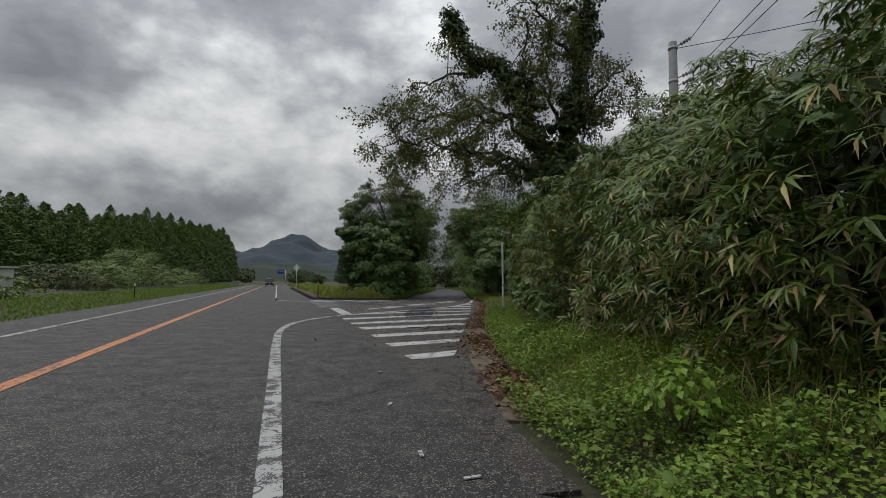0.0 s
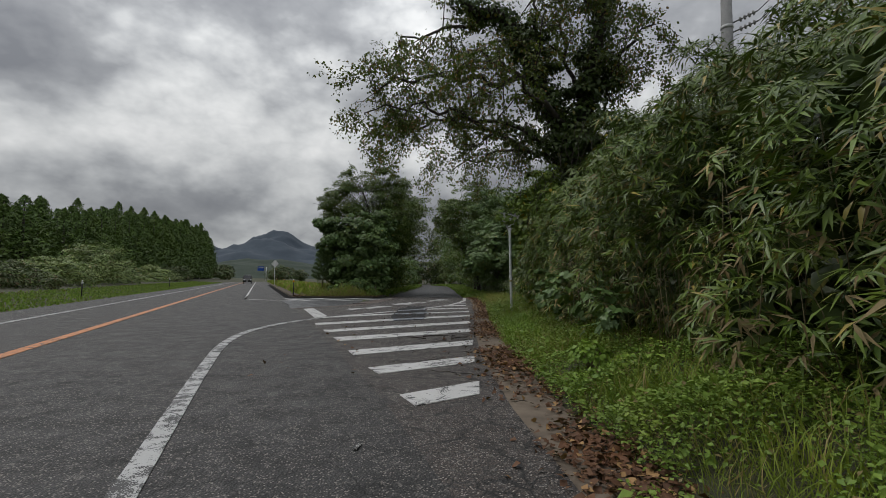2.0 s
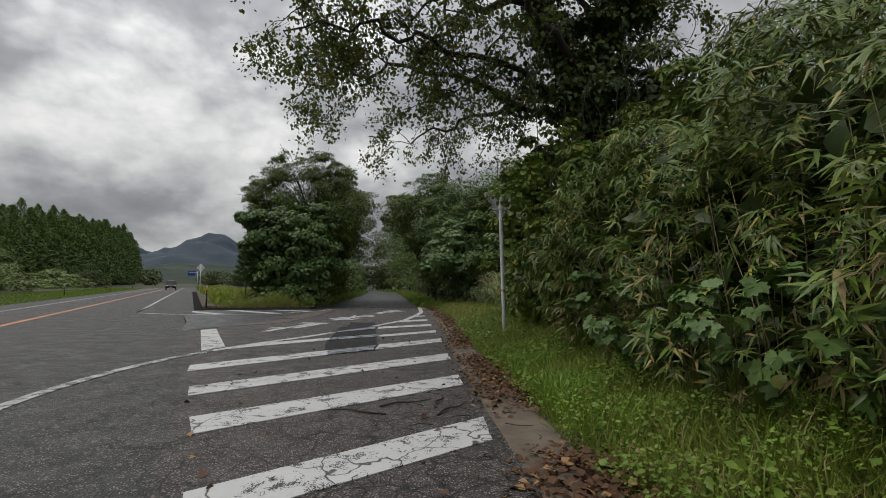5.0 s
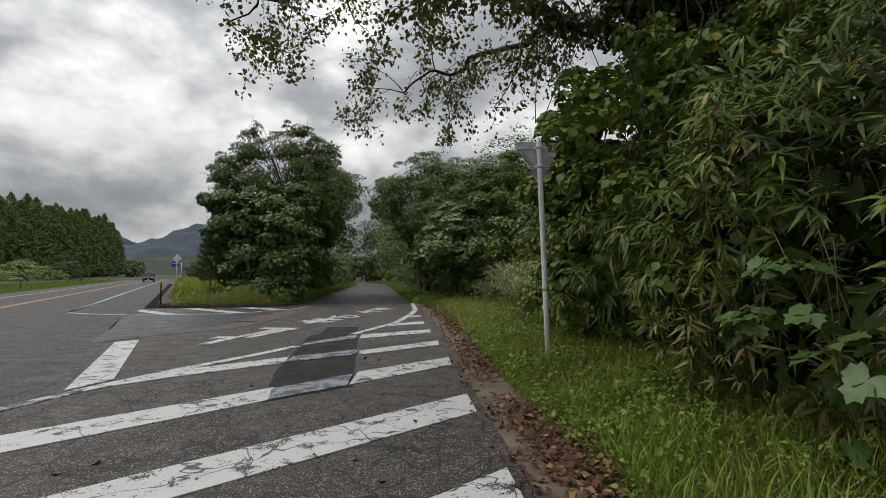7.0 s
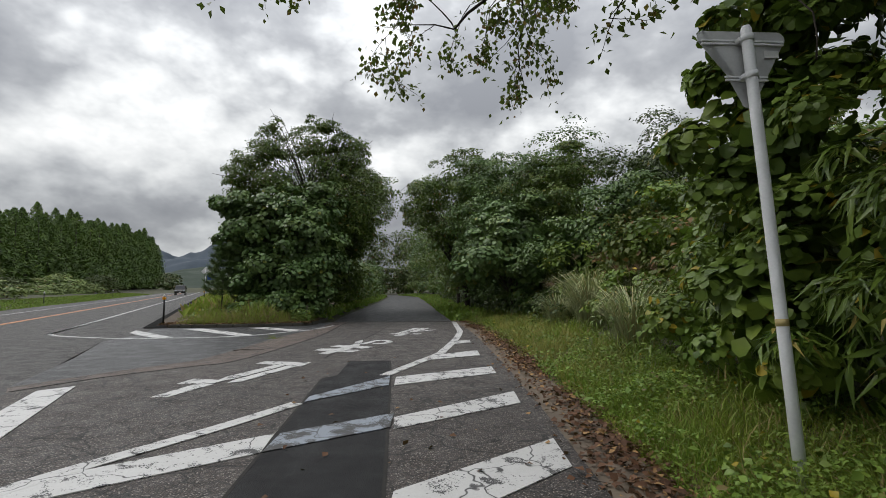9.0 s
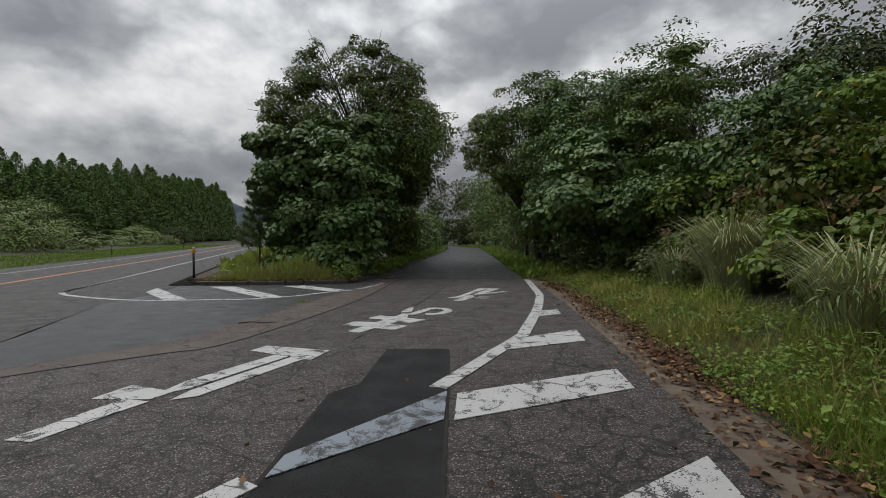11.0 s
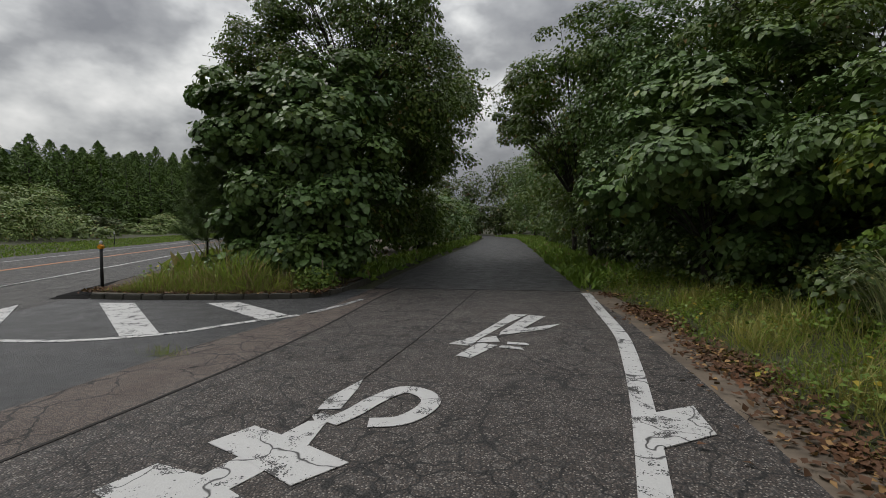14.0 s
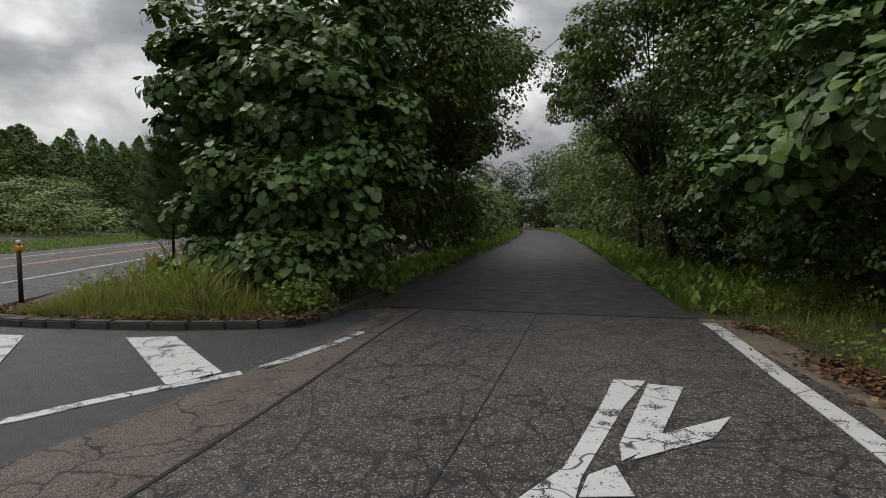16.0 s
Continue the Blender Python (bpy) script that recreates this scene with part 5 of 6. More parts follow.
crown_tree(8.4, 32.0, "dark leafy tree on the slope", [(8.4, 32.0, 3.4, 2.2, 2.2, 2.4), (8.0, 32.2, 5.8, 1.9, 1.9, 1.7), (6.9, 31.6, 4.6, 1.4, 1.5, 1.2)], 1900, 10, 0.10, L_ivy_and_shade, BROAD, 0.2, rough=0.35)
crown_tree(9.6, 28.6, "tall broadleaf tree on the slope", [(9.6, 28.6, 3.6, 2.1, 2.1, 2.2), (8.9, 27.6, 5.2, 1.6, 1.6, 1.3), (10.6, 29.6, 5.6, 1.8, 1.8, 1.5)], 1800, 10, 0.10, L_tree, BROAD, 0.2, rough=0.35)
crown_tree(11.5, 24.5, "broadleaf tree behind the vines", [(11.0, 24.5, 4.2, 1.9, 2.0, 2.0), (10.6, 23.6, 5.6, 1.4, 1.5, 1.2)], 900, 10, 0.11, L_kudzu, BROAD, 0.2, rough=0.35)
crown_tree(5.0, 32.0, "spreading bush draped with broad vine leaves", [(4.6, 32.4, 2.8, 1.5, 1.5, 1.4), (5.6, 30.8, 3.4, 1.5, 1.5, 1.4), (5.2, 33.6, 1.2, 0.9, 1.2, 1.1), (6.2, 32.0, 1.2, 1.2, 1.5, 1.1), (6.6, 29.6, 3.9, 1.3, 1.4, 1.2)], 1700, 10, 0.115, L_kudzu, BROAD, 0.12, rough=0.3)
vine_patch("slope_wood", "dense dark wood on the slope behind the roadside bushes", [(11.5, 19.0, 2.2, 2.6, 3.0, 2.6), (12.5, 24.5, 2.4, 2.6, 3.2, 2.8), (12.0, 30.0, 2.6, 2.8, 3.2, 3.0), (10.5, 35.5, 2.8, 3.0, 3.2, 3.2), (8.0, 36.5, 2.4, 2.2, 2.6, 2.8), (9.0, 41.5, 3.0, 3.0, 3.2, 3.4), (5.8, 38.5, 2.0, 1.8, 2.4, 2.4), (7.4, 33.6, 1.2, 1.6, 2.0, 1.4), (5.4, 44.0, 2.0, 1.8, 3.0, 2.4)], 1700, 9, 0.30, L_tree, BROAD, inner=0.4, category="wood")
for i, (x, y, h) in enumerate([(2.6, 43.5, 8.6), (2.2, 47.5, 9.0), (1.6, 54.0, 8.5), (1.4, 61.0, 9.5), (0.6, 69.0, 10.0), (0.2, 78.0, 10.5), (6.5, 41.0, 10.0), (6.8, 50.0, 11.0), (7.5, 62.0, 12.0), (-1.5, 88.0, 11.0), (-4.0, 97.0, 11.5)]):
    s = 1.0 + 0.01 * (y - 40)
    crown_tree(x, y, "roadside broadleaf tree with foliage to the ground", [(x - 0.1, y, 1.9, 1.5 * s, 3.0 * s, 1.9), (x - 0.1, y + 0.5, h * 0.48, 2.3 * s, 3.0 * s, h * 0.24), (x + 0.2, y - 0.4, h * 0.78, 2.2 * s, 2.6 * s, h * 0.22)],
               1000 if y < 56 else 800, 9, 0.15 if y < 56 else 0.24, L_tree if i % 3 else L_kudzu, BROAD, 0.18, group="trees along the side road", spread=0.3)
# undergrowth: the dark leaf colour stands in for shade below the crowns
vine_patch("undergrowth", "tangled undergrowth along the side road, coloured dark for the shade under the trees", [(edge_x(q) + 2.6 + 0.3 * math.sin(q), q, 0.5, 0.8, 1.6, 0.8) for q in range(31, 66, 2)], 1600, 9, 0.09, L_ivy_and_shade, BROAD, inner=0.3, category="undergrowth")
# a thinner tree that reaches over the road
crown_tree(1.6, 44.5, "tall leafy tree arching over the side road", [(-0.5, 43.4, 6.6, 1.6, 2.0, 1.2), (0.9, 42.4, 7.6, 1.9, 2.0, 1.4), (-1.2, 45.2, 5.6, 1.1, 1.8, 1.1), (0.3, 44.4, 4.7, 1.5, 2.2, 1.5), (-1.0, 46.4, 7.4, 1.5, 1.8, 1.1), (1.8, 41.2, 6.8, 1.7, 1.9, 1.4), (-1.8, 47.5, 6.4, 1.1, 1.5, 0.9), (1.7, 43.6, 2.6, 1.2, 2.6, 2.0)], 2600, 9, 0.12, L_tree, BROAD, 0.16, (-0.6, 0), inner=0.2, rough=0.34)
crown_tree(1.2, 50.0, "thin tree with russet sparse foliage reaching over the side road", [(-1.9, 50.0, 6.6, 1.4, 1.6, 1.0), (-1.4, 51.5, 8.6, 1.5, 1.6, 0.9)], 420, 9, 0.12, L_cherry, BROAD, 0.12, (-0.6, 0), inner=0.1)

# island: vine-smothered tree and the trees behind it
crown_tree(-6.6, 36.2, "tree on the island smothered in hanging kudzu vine", [(-6.5, 35.8, 1.5, 2.2, 1.6, 1.6), (-6.2, 35.7, 3.0, 1.8, 1.5, 1.6), (-7.8, 36.0, 4.3, 1.9, 1.6, 1.4), (-5.8, 36.2, 4.6, 1.7, 1.6, 1.5), (-5.2, 35.1, 1.9, 0.9, 0.9, 1.3), (-8.5, 36.3, 1.7, 1.2, 1.3, 1.3), (-8.9, 36.2, 3.4, 1.1, 1.2, 1.1), (-9.2, 36.4, 4.9, 1.0, 1.1, 0.9), (-7.4, 34.5, 0.6, 1.4, 0.7, 0.6), (-5.7, 34.5, 0.7, 0.7, 0.6, 0.6)], 3400, 9, 0.155, L_kudzu, ROUND, 0.2, inner=0.3, rough=0.34)
crown_tree(-6.2, 38.6, "tall feathery broadleaf tree behind the kudzu", [(-8.0, 38.2, 6.6, 2.0, 1.8, 1.5), (-9.4, 38.4, 6.0, 1.2, 1.3, 1.0), (-5.4, 38.8, 6.9, 2.0, 2.0, 1.6), (-6.4, 38.6, 8.4, 1.8, 1.7, 0.95), (-4.2, 39.0, 5.4, 1.7, 2.4, 2.0), (-8.2, 38.0, 8.2, 1.1, 1.0, 1.1), (-4.6, 39.0, 7.7, 1.3, 1.3, 0.9), (-9.0, 38.2, 7.5, 1.2, 1.1, 1.0), (-9.9, 38.0, 6.7, 0.9, 0.9, 0.8), (-4.4, 38.8, 8.5, 1.2, 1.2, 0.7), (-8.2, 38.1, 9.3, 0.35, 0.35, 0.5), (-6.0, 38.6, 9.5, 0.9, 0.8, 0.5)], 4900, 10, 0.085, L_tree, BROAD, 0.2, inner=0.34, rough=0.3, lump=0.36)
crown_tree(-7.4, 42.0, "dense dark tree on the island edge", [(-5.9, 37.4, 1.7, 0.85, 1.5, 1.6), (-5.75, 41.5, 2.0, 0.9, 2.4, 2.0), (-6.0, 46.8, 2.2, 1.0, 2.6, 2.2), (-5.2, 38.0, 3.7, 1.2, 1.6, 1.0), (-5.0, 42.2, 3.9, 1.2, 2.0, 1.2), (-6.1, 39.8, 1.8, 1.0, 2.8, 2.0), (-5.3, 40.5, 4.6, 1.7, 2.4, 1.3), (-6.4, 44.5, 2.2, 1.0, 3.0, 2.2), (-5.0, 45.0, 4.9, 1.6, 2.4, 1.4), (-5.0, 43.0, 6.2, 1.9, 2.6, 1.9), (-6.8, 41.5, 4.5, 2.0, 2.5, 2.8), (-4.2, 46.5, 7.6, 1.4, 1.8, 1.4)], 3300, 9, 0.14, L_tree, BROAD, 0.22, inner=0.45)
for i, (x, y, h) in enumerate([(-7.2, 50.0, 3.4), (-7.8, 58.0, 3.6), (-8.6, 67.0, 3.8), (-9.6, 78.0, 4.5), (-14.5, 93.0, 7.0), (-10.0, 48.0, 5.0)]):
    crown_tree(x, y, "low leafy thicket tree on the island", [(x, y, h * 0.45, 1.9, 4.2, h * 0.5), (x - 1.0, y + 1.5, h * 0.6, 2.0, 3.8, h * 0.45)], 480, 9, 0.17, L_kudzu if i % 2 else L_tree, ROUND, 0.12, group="thicket along the island")
for i, (x, y, h) in enumerate([(-9.0, 112.0, 13.0), (-15.0, 118.0, 12.0), (-4.0, 110.0, 12.0), (-21.0, 122.0, 13.0), (2.0, 106.0, 12.0), (-12.0, 104.0, 5.0), (-7.0, 106.0, 5.0)]):
    crown_tree(x, y, "distant broadleaf tree at the bend of the side road", [(x, y, h * 0.3, 3.2, 3.2, h * 0.32), (x + 0.5, y, h * 0.7, 3.0, 3.0, h * 0.3)], 260, 9, 0.4, L_far, BROAD, 0.2, group="trees at the bend", spread=0.45)
# tall grasses on the island tip
def island_grass():
    ob = thing("island_grass", -7.0, 33.8, 0.1, "tall dry and green grass on the island tip", "grass", kind="stuff")
    n = 9000
    t = rng.random(n)
    x = -10.0 + 4.9 * t
    y = 32.5 + np.interp(x, (-10, -8, -6.7, -5.1), (0.0, 0.02, 0.25, 0.85)) + np.abs(rng.normal(0, 0.7, n))
    far = rng.random(n) < 0.25
    x = np.where(far, rng.uniform(-11.5, -8.5, n), x)
    y = np.where(far, np.maximum(32.6, -(x + 9.7) * 2.14 + 32.6 + rng.uniform(0, 5, n)), y)
    v = x * MN.x + y * MN.y
    keep = v < -5.0
    x, y = x[keep], y[keep]
    n = len(x)
    tall = np.clip(0.5 + 0.5 * wave(np.stack([x, y, 0 * x], 1), 1.8, 4.0) + (y - 33.6) * 0.4, 0.15, 1.2)
    pos = np.stack([x, y, np.full(n, 0.09)], 1)
    hh = rng.uniform(0.2, 1.05, n) * tall * np.interp(x, (-10.2, -9.7, -9.2, -8.4, -7.0, -6.0, -5.2), (0.2, 0.35, 1.15, 1.2, 1.1, 0.7, 0.3)) + 0.04
    al = scatter(n, 0.42) + np.array((0, 0, 1.0))
    fl = unit(scatter(n, 1.0) * np.array((1, 1, 0.1)))
    straw = rng.random(n) < 0.38
    leaf_part("grass", ob, L_grass, pos[~straw], fl[~straw], al[~straw], hh[~straw], ARCH)
    leaf_part("straw", ob, L_dry, pos[straw], fl[straw], al[straw] + scatter(int(straw.sum()), 0.4), hh[straw] * 0.9, ARCH, "withered straw-coloured blades")
    m = 5000
    x = rng.uniform(-10.2, -4.9, m)
    y = 32.5 + np.interp(x, (-10, -8, -6.7, -5.1), (0.0, 0.02, 0.25, 0.75)) + np.abs(rng.normal(0, 0.6, m))
    leaf_part("ground_litter", ob, L_brown, np.stack([x, y, rng.uniform(0.09, 0.14, m)], 1), scatter(m, 0.4) + np.array((0, 0, 1.0)), scatter(m, 1.0), rng.uniform(0.03, 0.09, m), LEAF, "brown dead leaves")
    x = rng.uniform(-9.4, -5.0, m)
    y = 32.85 + np.interp(x, (-10, -8, -6.7, -5.1), (0.0, 0.02, 0.25, 0.75)) + np.abs(rng.normal(0, 0.5, m))
    keep = wave(np.stack([x, y, 0 * x], 1), 1.9, 6.0) > 0.1
    x, y = x[keep], y[keep]
    m = len(x)
    leaf_part("creeping_vine", ob, L_vine, np.stack([x, y, 0.1 + rng.random(m) ** 2 * 0.5], 1), scatter(m, 0.5) + np.array((0, -0.4, 0.9)), scatter(m, 1.0), rng.uniform(0.05, 0.11, m), BROAD, "creeping vine leaves")


island_grass()


def pine_sapling(x, y, h):
    """A young pine: whorls of branches that carry tufts of long needles."""
    ob = thing("young_pine", x, y, 0.1, "young pine with long soft needles on the island", "tree")
    bm = tube(bmesh.new(), [(0, 0, -0.1), (0.05, 0, h * 0.5), (0.0, 0, h)], [0.035, 0.022, 0.006], 7)
    P, D = [], []
    for w in range(7):
        z = h * (0.34 + 0.10 * w)
        for k in range(6):
            a = k * 1.047 + w * 0.5 + rng.normal(0, 0.15)
            L = 0.24 * (h - z) + 0.24
            q = [Vector((0, 0, z)), Vector((0.5 * L * math.cos(a), 0.5 * L * math.sin(a), z + 0.12 * L)), Vector((L * math.cos(a), L * math.sin(a), z + 0.45 * L))]
            tube(bm, [tuple(v) for v in q], [0.014, 0.010, 0.005], 5)
            for f in np.linspace(0.35, 1.0, 7):
                c = q[0].lerp(q[1], f * 2) if f < 0.5 else q[1].lerp(q[2], f * 2 - 1)
                for _ in range(44):
                    P.append(c)
                    D.append((q[2] - q[1]).normalized() * 0.8 + Vector(rng.normal(size=3)) * 0.55)
    part("trunk", bm, M_bark, ob)
    P, D = np.array([tuple(v) for v in P]) + np.array((x, y, 0.1)), np.array([tuple(v) for v in D])
    leaf_part("needles", ob, L_pine, P, scatter(len(P), 1.0), D, rng.uniform(0.16, 0.30, len(P)), BLADE, "long green needles")


pine_sapling(-9.2, 35.3, 3.0)


stake = thing("marker_stake", -5.22, 33.95, 0.08, "short grey weathered stake at the island's edge", "stake")
part("stake_rod", tube(bmesh.new(), [(0, 0, -0.1), (0, 0, 0.35), (0.01, 0, 0.66)], [0.016, 0.016, 0.014], 8), M_gutter, stake)


def tuft(x, y, label):
    ob = thing("grass_tuft", x, y, 0.0, label, "grass", "", "stuff")
    n = 130
    pos = np.stack([x + rng.normal(0, 0.12, n), y + rng.normal(0, 0.06, n), np.full(n, 0.002)], 1)
    leaf_part("blades", ob, L_grass, pos, unit(scatter(n, 1.0) * np.array((1, 1, 0.1))), scatter(n, 0.6) + np.array((0, 0, 0.8)), rng.uniform(0.05, 0.16, n), ARCH)


tuft(-4.72, 28.75, "small grass tuft growing out of the asphalt seam")
stick = thing("fallen_branch", -4.35, 26.15, 0.012, "thin dark fallen branch on the asphalt", "branch")
part("branch_wood", tube(bmesh.new(), smooth_line([(-0.3, -0.06, 0), (-0.1, 0.02, 0.01), (0.1, 0.0, 0.006), (0.34, 0.1, 0.0)], 3), [0.011, 0.011, 0.011, 0.010, 0.010, 0.009, 0.008, 0.007, 0.006, 0.005], 6), M_twig, stick)
for x, y, a in ((0.56, 13.24, 0.3), (0.95, 13.34, 1.2), (0.1, 12.9, 2.6), (1.08, 13.0, 0.8)):
    o = copy_thing(stick, pose(x, y, 0.014, 0, 0, math.degrees(a)))


def verge_left():
    ob = thing("far_verge_grass", *main(40, 7.5), 0.0, "mown bright green grass verge across the main road", "grass", kind="stuff")
    n = 26000
    u, v = rng.uniform(-4, 130, n) ** 1.0, rng.uniform(5.7, 11.5, n)
    x, y = MD.x * u + MN.x * v, MD.y * u + MN.y * v
    z = np.where(v > 6.5, np.minimum((v - 6.5) * 0.05, 0.5), 0) - 0.04
    leaf_part("grass", ob, L_clover, np.stack([x, y, z], 1), unit(scatter(n, 1.0) * np.array((1, 1, 0.2))), scatter(n, 0.5) + np.array((0, 0, 1.0)), rng.uniform(0.06, 0.2, n), SPRAY)
    ob2 = thing("island_verge_grass", *main(60, -7.0), 0.0, "green grass on the island beside the main road", "grass", kind="stuff")
    n = 9000
    u, v = rng.uniform(37, 150, n), rng.uniform(-10.5, -5.05, n)
    x, y = MD.x * u + MN.x * v, MD.y * u + MN.y * v
    leaf_part("grass", ob2, L_grass, np.stack([x, y, np.full(n, 0.08)], 1), unit(scatter(n, 1.0) * np.array((1, 1, 0.2))), scatter(n, 0.5) + np.array((0, 0, 1.0)), rng.uniform(0.2, 0.7, n), SPRAY)

    ob3 = thing("side_road_grass", -0.5, 50.0, 0.0, "low green grass and weeds edging the side road", "grass", kind="stuff")
    n = 15000
    y = rng.uniform(36.0, 96.0, n)
    right = rng.random(n) < 0.6
    ex = np.interp(y, [p[1] for p in RIGHT_EDGE], [p[0] for p in RIGHT_EDGE])
    lx = np.interp(y, [p[1] for p in SIDE_LEFT], [p[0] for p in SIDE_LEFT])
    x = np.where(right, ex + 0.1 + rng.random(n) ** 1.3 * 2.6, lx - 0.3 - rng.random(n) ** 1.3 * 1.6)
    z = np.where(right, [bank(a, b) - 0.05 for a, b in zip(x, y)], 0.08)
    leaf_part("grass", ob3, L_clover, np.stack([x, y, z], 1), unit(scatter(n, 1.0) * np.array((1, 1, 0.3))), scatter(n, 0.6) + np.array((0, 0, 1.0)), rng.uniform(0.1, 0.34, n), SPRAY)


verge_left()


# ---- across the main road: mounds of vine, then the cedar wood ----
MOUNDS = [(12, 14, 1.0), (20, 13.5, 1.1), (29, 14.0, 0.9), (38, 17.0, 1.5), (47, 16.0, 2.2), (57, 16.0, 2.8), (69, 15.5, 4.8), (78, 17.0, 2.6), (86, 18.0, 2.6), (99, 17.0, 1.8), (112, 17.5, 3.2), (128, 18.0, 2.2), (146, 18.0, 3.8), (5, 17, 2.0), (-4, 16, 1.8)]
for i, (u, v, h) in enumerate(MOUNDS):
    x, y = main(u, v)
    far = u > 70
    vine_patch("vine_mound", "low mound of bushes covered with pale green kudzu" if i % 4 else "low mound of bushes with rusty and green leaves",
               [(x, y, h * 0.35, 4.2, 4.6, h * 0.65), (x - 1.8, y + 2.0, h * 0.5, 3.0, 3.4, h * 0.6)], 950 if not far else 300, 9, 0.20 if not far else 0.38, L_mound if i % 4 else L_far, LEAF, spread=0.3, inner=0.12, category="bush", group="mounds across the road", up=0.7)


SLIM = (np.array([(0, 0, 0), (-0.17, 0.4, 0.04), (0, 1, -0.08), (0.17, 0.4, 0.04)]), [(0, 2, 1), (0, 3, 2)])


def cedar(h, seed):
    ob = thing("cedar_tree", 0, 0, 0, "tall dark green conical cedar in a dense plantation", "tree", "cedar plantation")
    g = np.random.default_rng(seed)
    n = 1600
    t = g.random(n) ** 0.7
    z = h * (0.03 + 0.97 * t)
    r = h * 0.20 * (1 - t) ** 0.72 + 0.05
    a = g.uniform(0, 2 * math.pi, n)
    lump = 1 + 0.18 * np.sin(a * 3 + z * 1.1 + seed) + 0.16 * np.sin(a * 5 - z * 2.9)
    rad = r * lump * np.sqrt(g.uniform(0.4, 1, n))
    d = np.stack([np.cos(a), np.sin(a), np.zeros(n)], 1)
    pos = np.stack([rad * np.cos(a), rad * np.sin(a), z], 1)
    leaf_part("crown", ob, L_cedar, pos, d * 0.8 + g.normal(size=(n, 3)) * 0.35 + np.array((0, 0, 0.5)), d * 0.55 + g.normal(size=(n, 3)) * 0.25 + np.array((0, 0, 0.35)) + np.array((0, 0, 0.8)) * t[:, None], g.uniform(0.42, 0.8, n) * (0.6 + 0.5 * (1 - t)), SLIM)
    part("trunk", tube(bmesh.new(), [(0, 0, -0.3), (0, 0, h * 0.5), (0, 0, h * 0.97)], [0.22, 0.14, 0.02], 7), M_bark, ob)
    return ob


cedars = [cedar(13.0, 3), cedar(14.5, 5), cedar(12.0, 8)]
spots = []
for row in range(4):
    v = 26.0 + row * 4.5
    u = -8.0 - row * 2
    while u < 330:
        spots.append((u + rng.uniform(-0.8, 0.8), v + rng.uniform(-1.0, 1.0) + float(np.interp(u, (0, 45), (16, 0))), row))
        u += (2.7 if u < 110 else 4.2) + 0.6 * row
for i, (u, v, row) in enumerate(spots):
    x, y = main(u, v)
    s = rng.uniform(0.86, 1.03) * np.interp(u, (0, 40, 75, 105, 150, 200, 300), (0.66, 0.66, 0.74, 0.90, 1.26, 1.56, 2.0)) * (1 + 0.05 * row)
    m = pose(x, y, 0.4, 0, 0, rng.uniform(0, 360))
    if i < 3:
        cedars[i].matrix_basis = m
        cedars[i].scale = (1.5, 1.5, s)
    else:
        o = copy_thing(cedars[i % 3], m)
        o.scale = (1.65 * max(s, 0.8) ** 0.6, 1.65 * max(s, 0.8) ** 0.6, s)


# ---- hills far off ----
def hill(name, cx, cy, w, d, h, material, label, seed):
    n = 60
    verts, faces = [], []
    for j in range(n):
        for i in range(n):
            a, b = 2 * i / (n - 1) - 1, 2 * j / (n - 1) - 1
            r = math.sqrt(a * a + b * b)
            f = max(0.0, 1 - r ** 1.25)
            k = noise.fractal(Vector((a * 2.4 + seed, b * 2.4, seed)), 1.0, 2.0, 5)
            verts.append((cx + a * w, cy + b * d, h * f * (0.86 + 0.26 * k) - 3))
    for j in range(n - 1):
        for i in range(n - 1):
            q = j * n + i
            faces.append((q, q + 1, q + n + 1, q + n))
    me = bpy.data.meshes.new(name)
    me.from_pydata(verts, [], faces)
    for p in me.polygons:
        p.use_smooth = True
    me.materials.append(material)
    return tagged(new(name, me), label, "hill", kind="structure")


# the far mountains' blue-grey is air haze, painted into their base colour
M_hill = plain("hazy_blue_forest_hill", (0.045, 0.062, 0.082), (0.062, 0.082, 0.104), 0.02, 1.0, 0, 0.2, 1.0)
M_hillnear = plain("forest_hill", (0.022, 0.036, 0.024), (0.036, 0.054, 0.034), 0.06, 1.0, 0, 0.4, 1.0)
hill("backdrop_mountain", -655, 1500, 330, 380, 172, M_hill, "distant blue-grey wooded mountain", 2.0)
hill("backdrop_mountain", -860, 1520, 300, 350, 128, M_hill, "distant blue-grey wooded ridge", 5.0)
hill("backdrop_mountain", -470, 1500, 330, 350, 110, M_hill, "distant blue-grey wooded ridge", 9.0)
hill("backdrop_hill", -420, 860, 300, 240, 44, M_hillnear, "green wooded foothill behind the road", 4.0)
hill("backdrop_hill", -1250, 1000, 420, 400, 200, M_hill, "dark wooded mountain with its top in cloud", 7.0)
for i in range(26):
    u, v = rng.uniform(190, 330), rng.uniform(-60, 14)
    if -7 < v < 9:
        v = -12.0
    x, y = main(u, v)
    h = rng.uniform(4, 8)
    vine_patch("far_tree", "distant rounded roadside tree", [(x, y, h * 0.45, h * 0.6, h * 0.6, h * 0.5)], 70, 8, 0.8, L_far, BROAD, spread=0.5, inner=0.1, category="tree", group="far roadside trees")


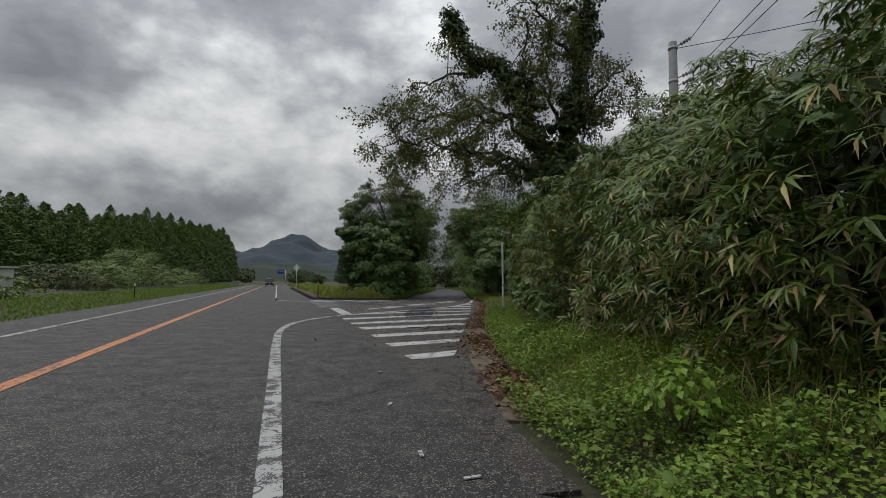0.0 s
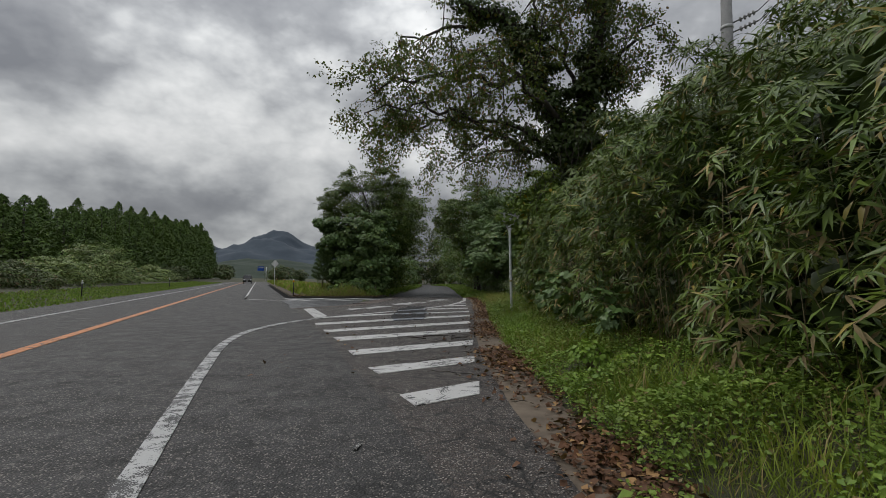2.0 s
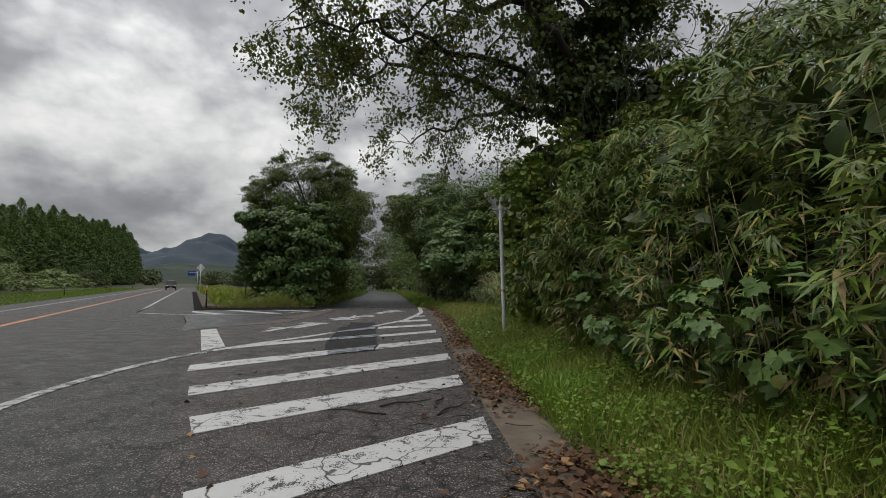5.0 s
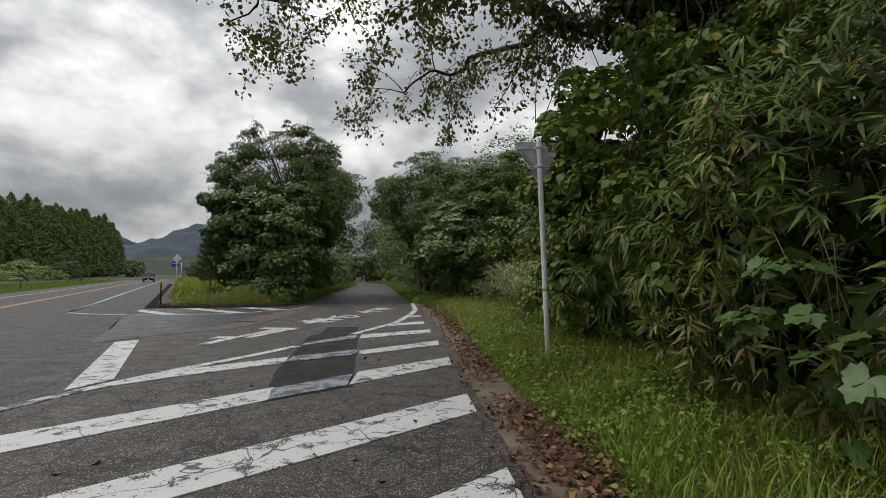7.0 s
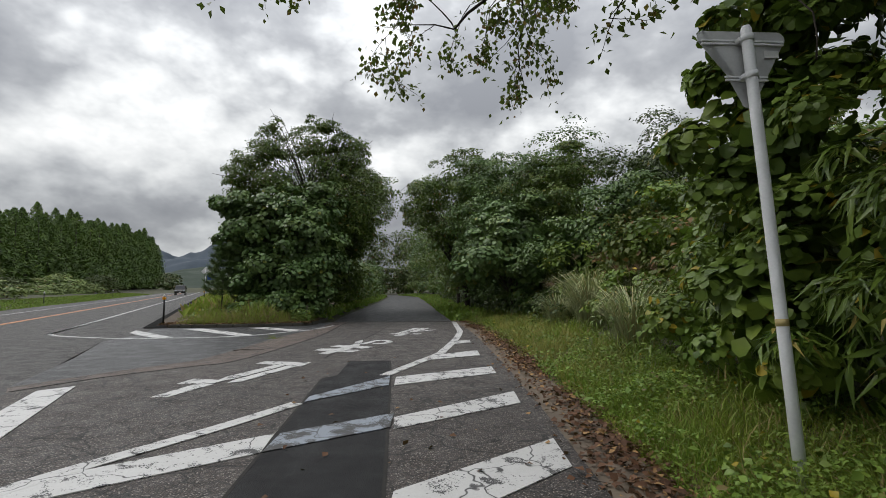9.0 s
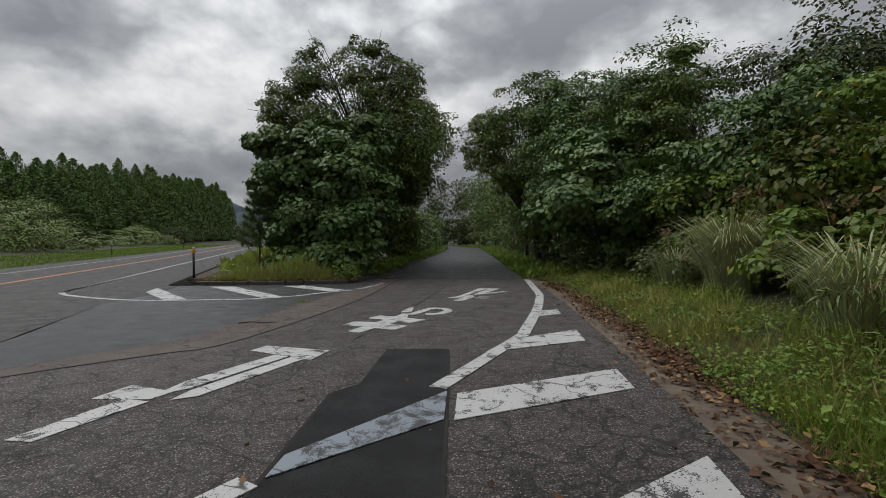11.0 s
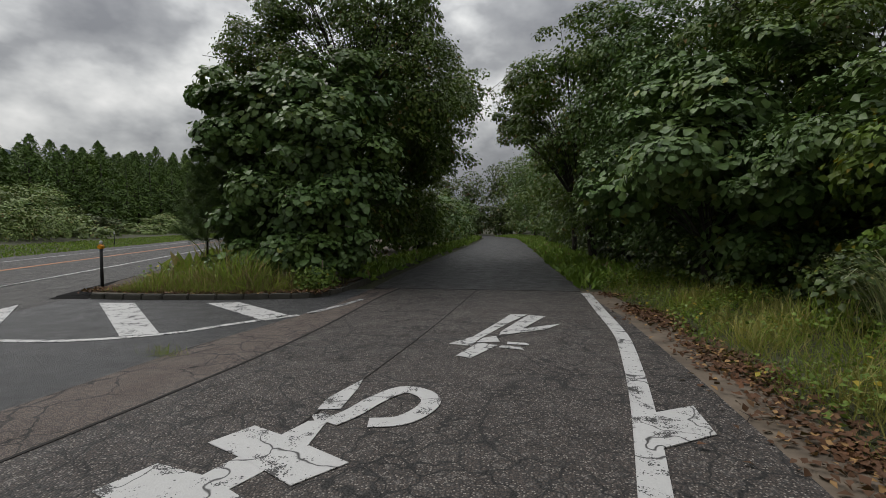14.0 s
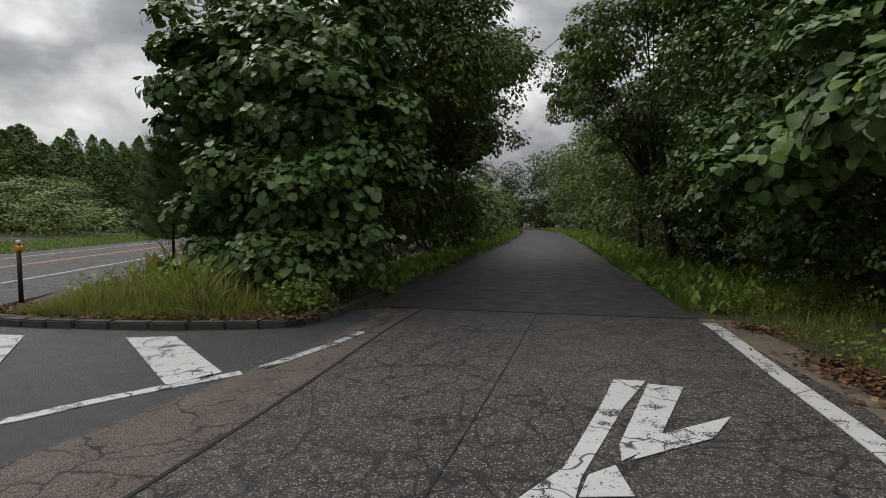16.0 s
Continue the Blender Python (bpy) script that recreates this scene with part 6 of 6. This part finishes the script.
# ---- utility pole and wires ----
def utility_pole():
    x, y = 7.9, 15.4
    ob = thing("utility_pole", x, y, bank(x, y) - 0.1, "tapered grey concrete utility pole behind the thicket", "utility pole")
    part("pole", tube(bmesh.new(), [(0, 0, 0), (0, 0, 5), (0, 0, 8.6)], [0.19, 0.155, 0.125], 16), M_pole, ob)
    for z in (8.4, 7.3):
        part("band", tube(bmesh.new(), [(0, 0, z - 0.04), (0, 0, z + 0.04)], [0.15, 0.15], 16), M_signback, ob, "steel band")
    for k, (z, dx) in enumerate(((8.45, 0.3), (7.4, 0.4), (7.15, 0.42))):
        bm = bmesh.new()
        tube(bm, [(0.1, -0.02, z), (0.1 + dx * 0.5, -0.25, z + 0.03), (0.1 + dx, -0.5, z + 0.06)], [0.02, 0.02, 0.02], 6)
        for q in range(4):
            f = 0.35 + 0.16 * q
            c = Vector((0.1 + dx * f, -0.5 * f, z + 0.06 * f))
            tube(bm, [tuple(c), tuple(c + Vector((0.02, -0.025, 0.003)))], [0.07, 0.05], 10)
        part("insulator", bm, M_ceramic, ob, "grey ceramic strain insulator")
    return ob


utility_pole()


def wire(a, b, sag, label="thin black overhead cable"):
    a, b = Vector(a), Vector(b)
    pts = [tuple(a.lerp(b, t / 16) - Vector((0, 0, sag * 4 * (t / 16) * (1 - t / 16)))) for t in range(17)]
    bm = tube(bmesh.new(), pts, [0.011] * 17, 5)
    ob = new("overhead_wire", finish(bm, "overhead_wire"))
    ob.data.materials.append(M_wire)
    return tagged(ob, label, "cable", "overhead wires")


z0 = bank(7.9, 15.4) - 0.1
wire((8.3, 14.9, z0 + 8.51), (7.6, -18.0, z0 + 10.2), 0.5)
wire((8.4, 14.9, z0 + 7.46), (8.8, -18.0, z0 + 9.4), 0.5)
wire((8.42, 14.9, z0 + 7.21), (9.6, -18.0, z0 + 9.3), 0.5)
wire((8.0, 15.4, z0 + 8.4), (26.0, 4.0, z0 + 8.0), 0.4)


# ---- far signs and the van on the main road ----
def diamond_sign():
    x, y = -31.0, 78.0
    ob = thing("warning_sign", x, y, 0.0, "diamond road sign on a thin grey pole, seen from behind", "road sign")
    part("pole", tube(bmesh.new(), [(0, 0, -0.1), (0, 0, 2), (0, 0, 4.0)], [0.04, 0.04, 0.04], 8), M_zinc, ob)
    bm = bmesh.new()
    s = 0.62
    fr = [bm.verts.new((dx, yy, 3.5 + dz)) for yy in (0.05, 0.065) for dx, dz in ((s, 0), (0, s), (-s, 0), (0, -s))]
    bm.faces.new(fr[:4])
    bm.faces.new(fr[4:][::-1])
    for i in range(4):
        bm.faces.new((fr[i], fr[4 + i], fr[4 + (i + 1) % 4], fr[(i + 1) % 4]))
    bmesh.ops.recalc_face_normals(bm, faces=bm.faces)
    part("plate", bm, M_whitepaint, ob, "pale diamond plate")


diamond_sign()


def guide_sign():
    x, y = main(235, -5.6)
    ob = thing("guide_sign", x, y, 0, "blue direction sign on a steel arm over the far road", "road sign")
    part("pole", tube(bmesh.new(), [(0, 0, 0), (0, 0, 6.2)], [0.14, 0.11], 10), M_zinc, ob)
    part("arm", tube(bmesh.new(), [(0, 0, 5.6), (-2.6, 0, 5.8)], [0.07, 0.05], 8), M_zinc, ob)
    part("panel", box(bmesh.new(), -4.0, -0.9, -0.1, -0.04, 4.4, 6.4, 0.02), M_blue, ob, "blue sign panel")
    part("lettering", box(bmesh.new(), -3.7, -1.2, -0.12, -0.105, 5.6, 5.9), M_whitepaint, ob, "white lettering bar")


guide_sign()


def van():
    x, y = main(112.0, -0.3)
    ob = thing("van", x, y, 0, "dark bronze boxy minivan coming along the near lane", "car")
    ob.rotation_euler = (0, 0, math.atan2(-MD.x, MD.y))
    bm = bmesh.new()
    prof = [(-2.1, 0.35), (-2.1, 0.95), (-1.85, 1.05), (-1.25, 1.75), (1.9, 1.82), (2.05, 1.0), (2.05, 0.35)]
    ls = [bm.verts.new((-0.84 if z < 1.1 else -0.74, yy, z)) for yy, z in prof]
    rs = [bm.verts.new((0.84 if z < 1.1 else 0.74, yy, z)) for yy, z in prof]
    bm.faces.new(ls)
    bm.faces.new(rs[::-1])
    for i in range(len(prof)):
        j = (i + 1) % len(prof)
        bm.faces.new((ls[i], rs[i], rs[j], ls[j]))
    bmesh.ops.recalc_face_normals(bm, faces=bm.faces)
    bmesh.ops.bevel(bm, geom=bm.edges[:], offset=0.06, segments=2, affect="EDGES")
    part("body", bm, M_vanpaint, ob)
    bm = bmesh.new()
    q = [bm.verts.new(v) for v in ((-0.68, -1.80, 1.13), (0.68, -1.80, 1.13), (0.60, -1.33, 1.68), (-0.60, -1.33, 1.68), (-0.68, -1.76, 1.11), (0.68, -1.76, 1.11), (0.60, -1.29, 1.66), (-0.60, -1.29, 1.66))]
    for f in ((0, 1, 2, 3), (7, 6, 5, 4), (0, 4, 5, 1), (1, 5, 6, 2), (2, 6, 7, 3), (3, 7, 4, 0)):
        bm.faces.new([q[i] for i in f])
    part("windscreen", bm, M_glass, ob, "dark windscreen")
    for s in (-1, 1):
        part("side_window", box(bmesh.new(), s * 0.80 - 0.02, s * 0.80 + 0.02, -1.0, 1.6, 1.12, 1.6, 0.01), M_glass, ob, "dark side window")
        part("headlight", box(bmesh.new(), s * 0.66 - 0.15, s * 0.66 + 0.15, -2.14, -2.06, 0.72, 0.9, 0.03), M_lamp, ob, "clear headlight")
        part("mirror", box(bmesh.new(), s * 0.98 - 0.08, s * 0.98 + 0.08, -1.45, -1.33, 1.1, 1.28, 0.03), M_vanpaint, ob)
    part("grille", box(bmesh.new(), -0.48, 0.48, -2.14, -2.07, 0.72, 0.86, 0.02), M_chrome, ob, "chrome grille")
    part("number_plate", box(bmesh.new(), -0.17, 0.17, -2.15, -2.10, 0.45, 0.6, 0.005), M_whitepaint, ob, "white number plate")
    for s in (-1, 1):
        for yy in (-1.35, 1.3):
            w = part("wheel", tube(bmesh.new(), [(s * 0.70, yy, 0.31), (s * 0.86, yy, 0.31)], [0.31, 0.31], 20), M_black, ob, "black tyre")
            part("rim", tube(bmesh.new(), [(s * 0.855, yy, 0.31), (s * 0.875, yy, 0.31)], [0.2, 0.17], 16), M_chrome, w, "silver wheel rim")


van()


# ---- the white wall of a shed across the main road ----
shed = thing("shed", -31.3, 27.4, 0.3, "small white-walled shed half hidden in bushes", "shed")
part("wall", box(bmesh.new(), -1.6, 1.6, -1.2, 1.2, -0.2, 1.6, 0.02), M_whitepaint, shed)
part("roof", box(bmesh.new(), -1.8, 1.8, -1.4, 1.4, 1.62, 1.72, 0.02), M_signback, shed, "grey sheet roof")
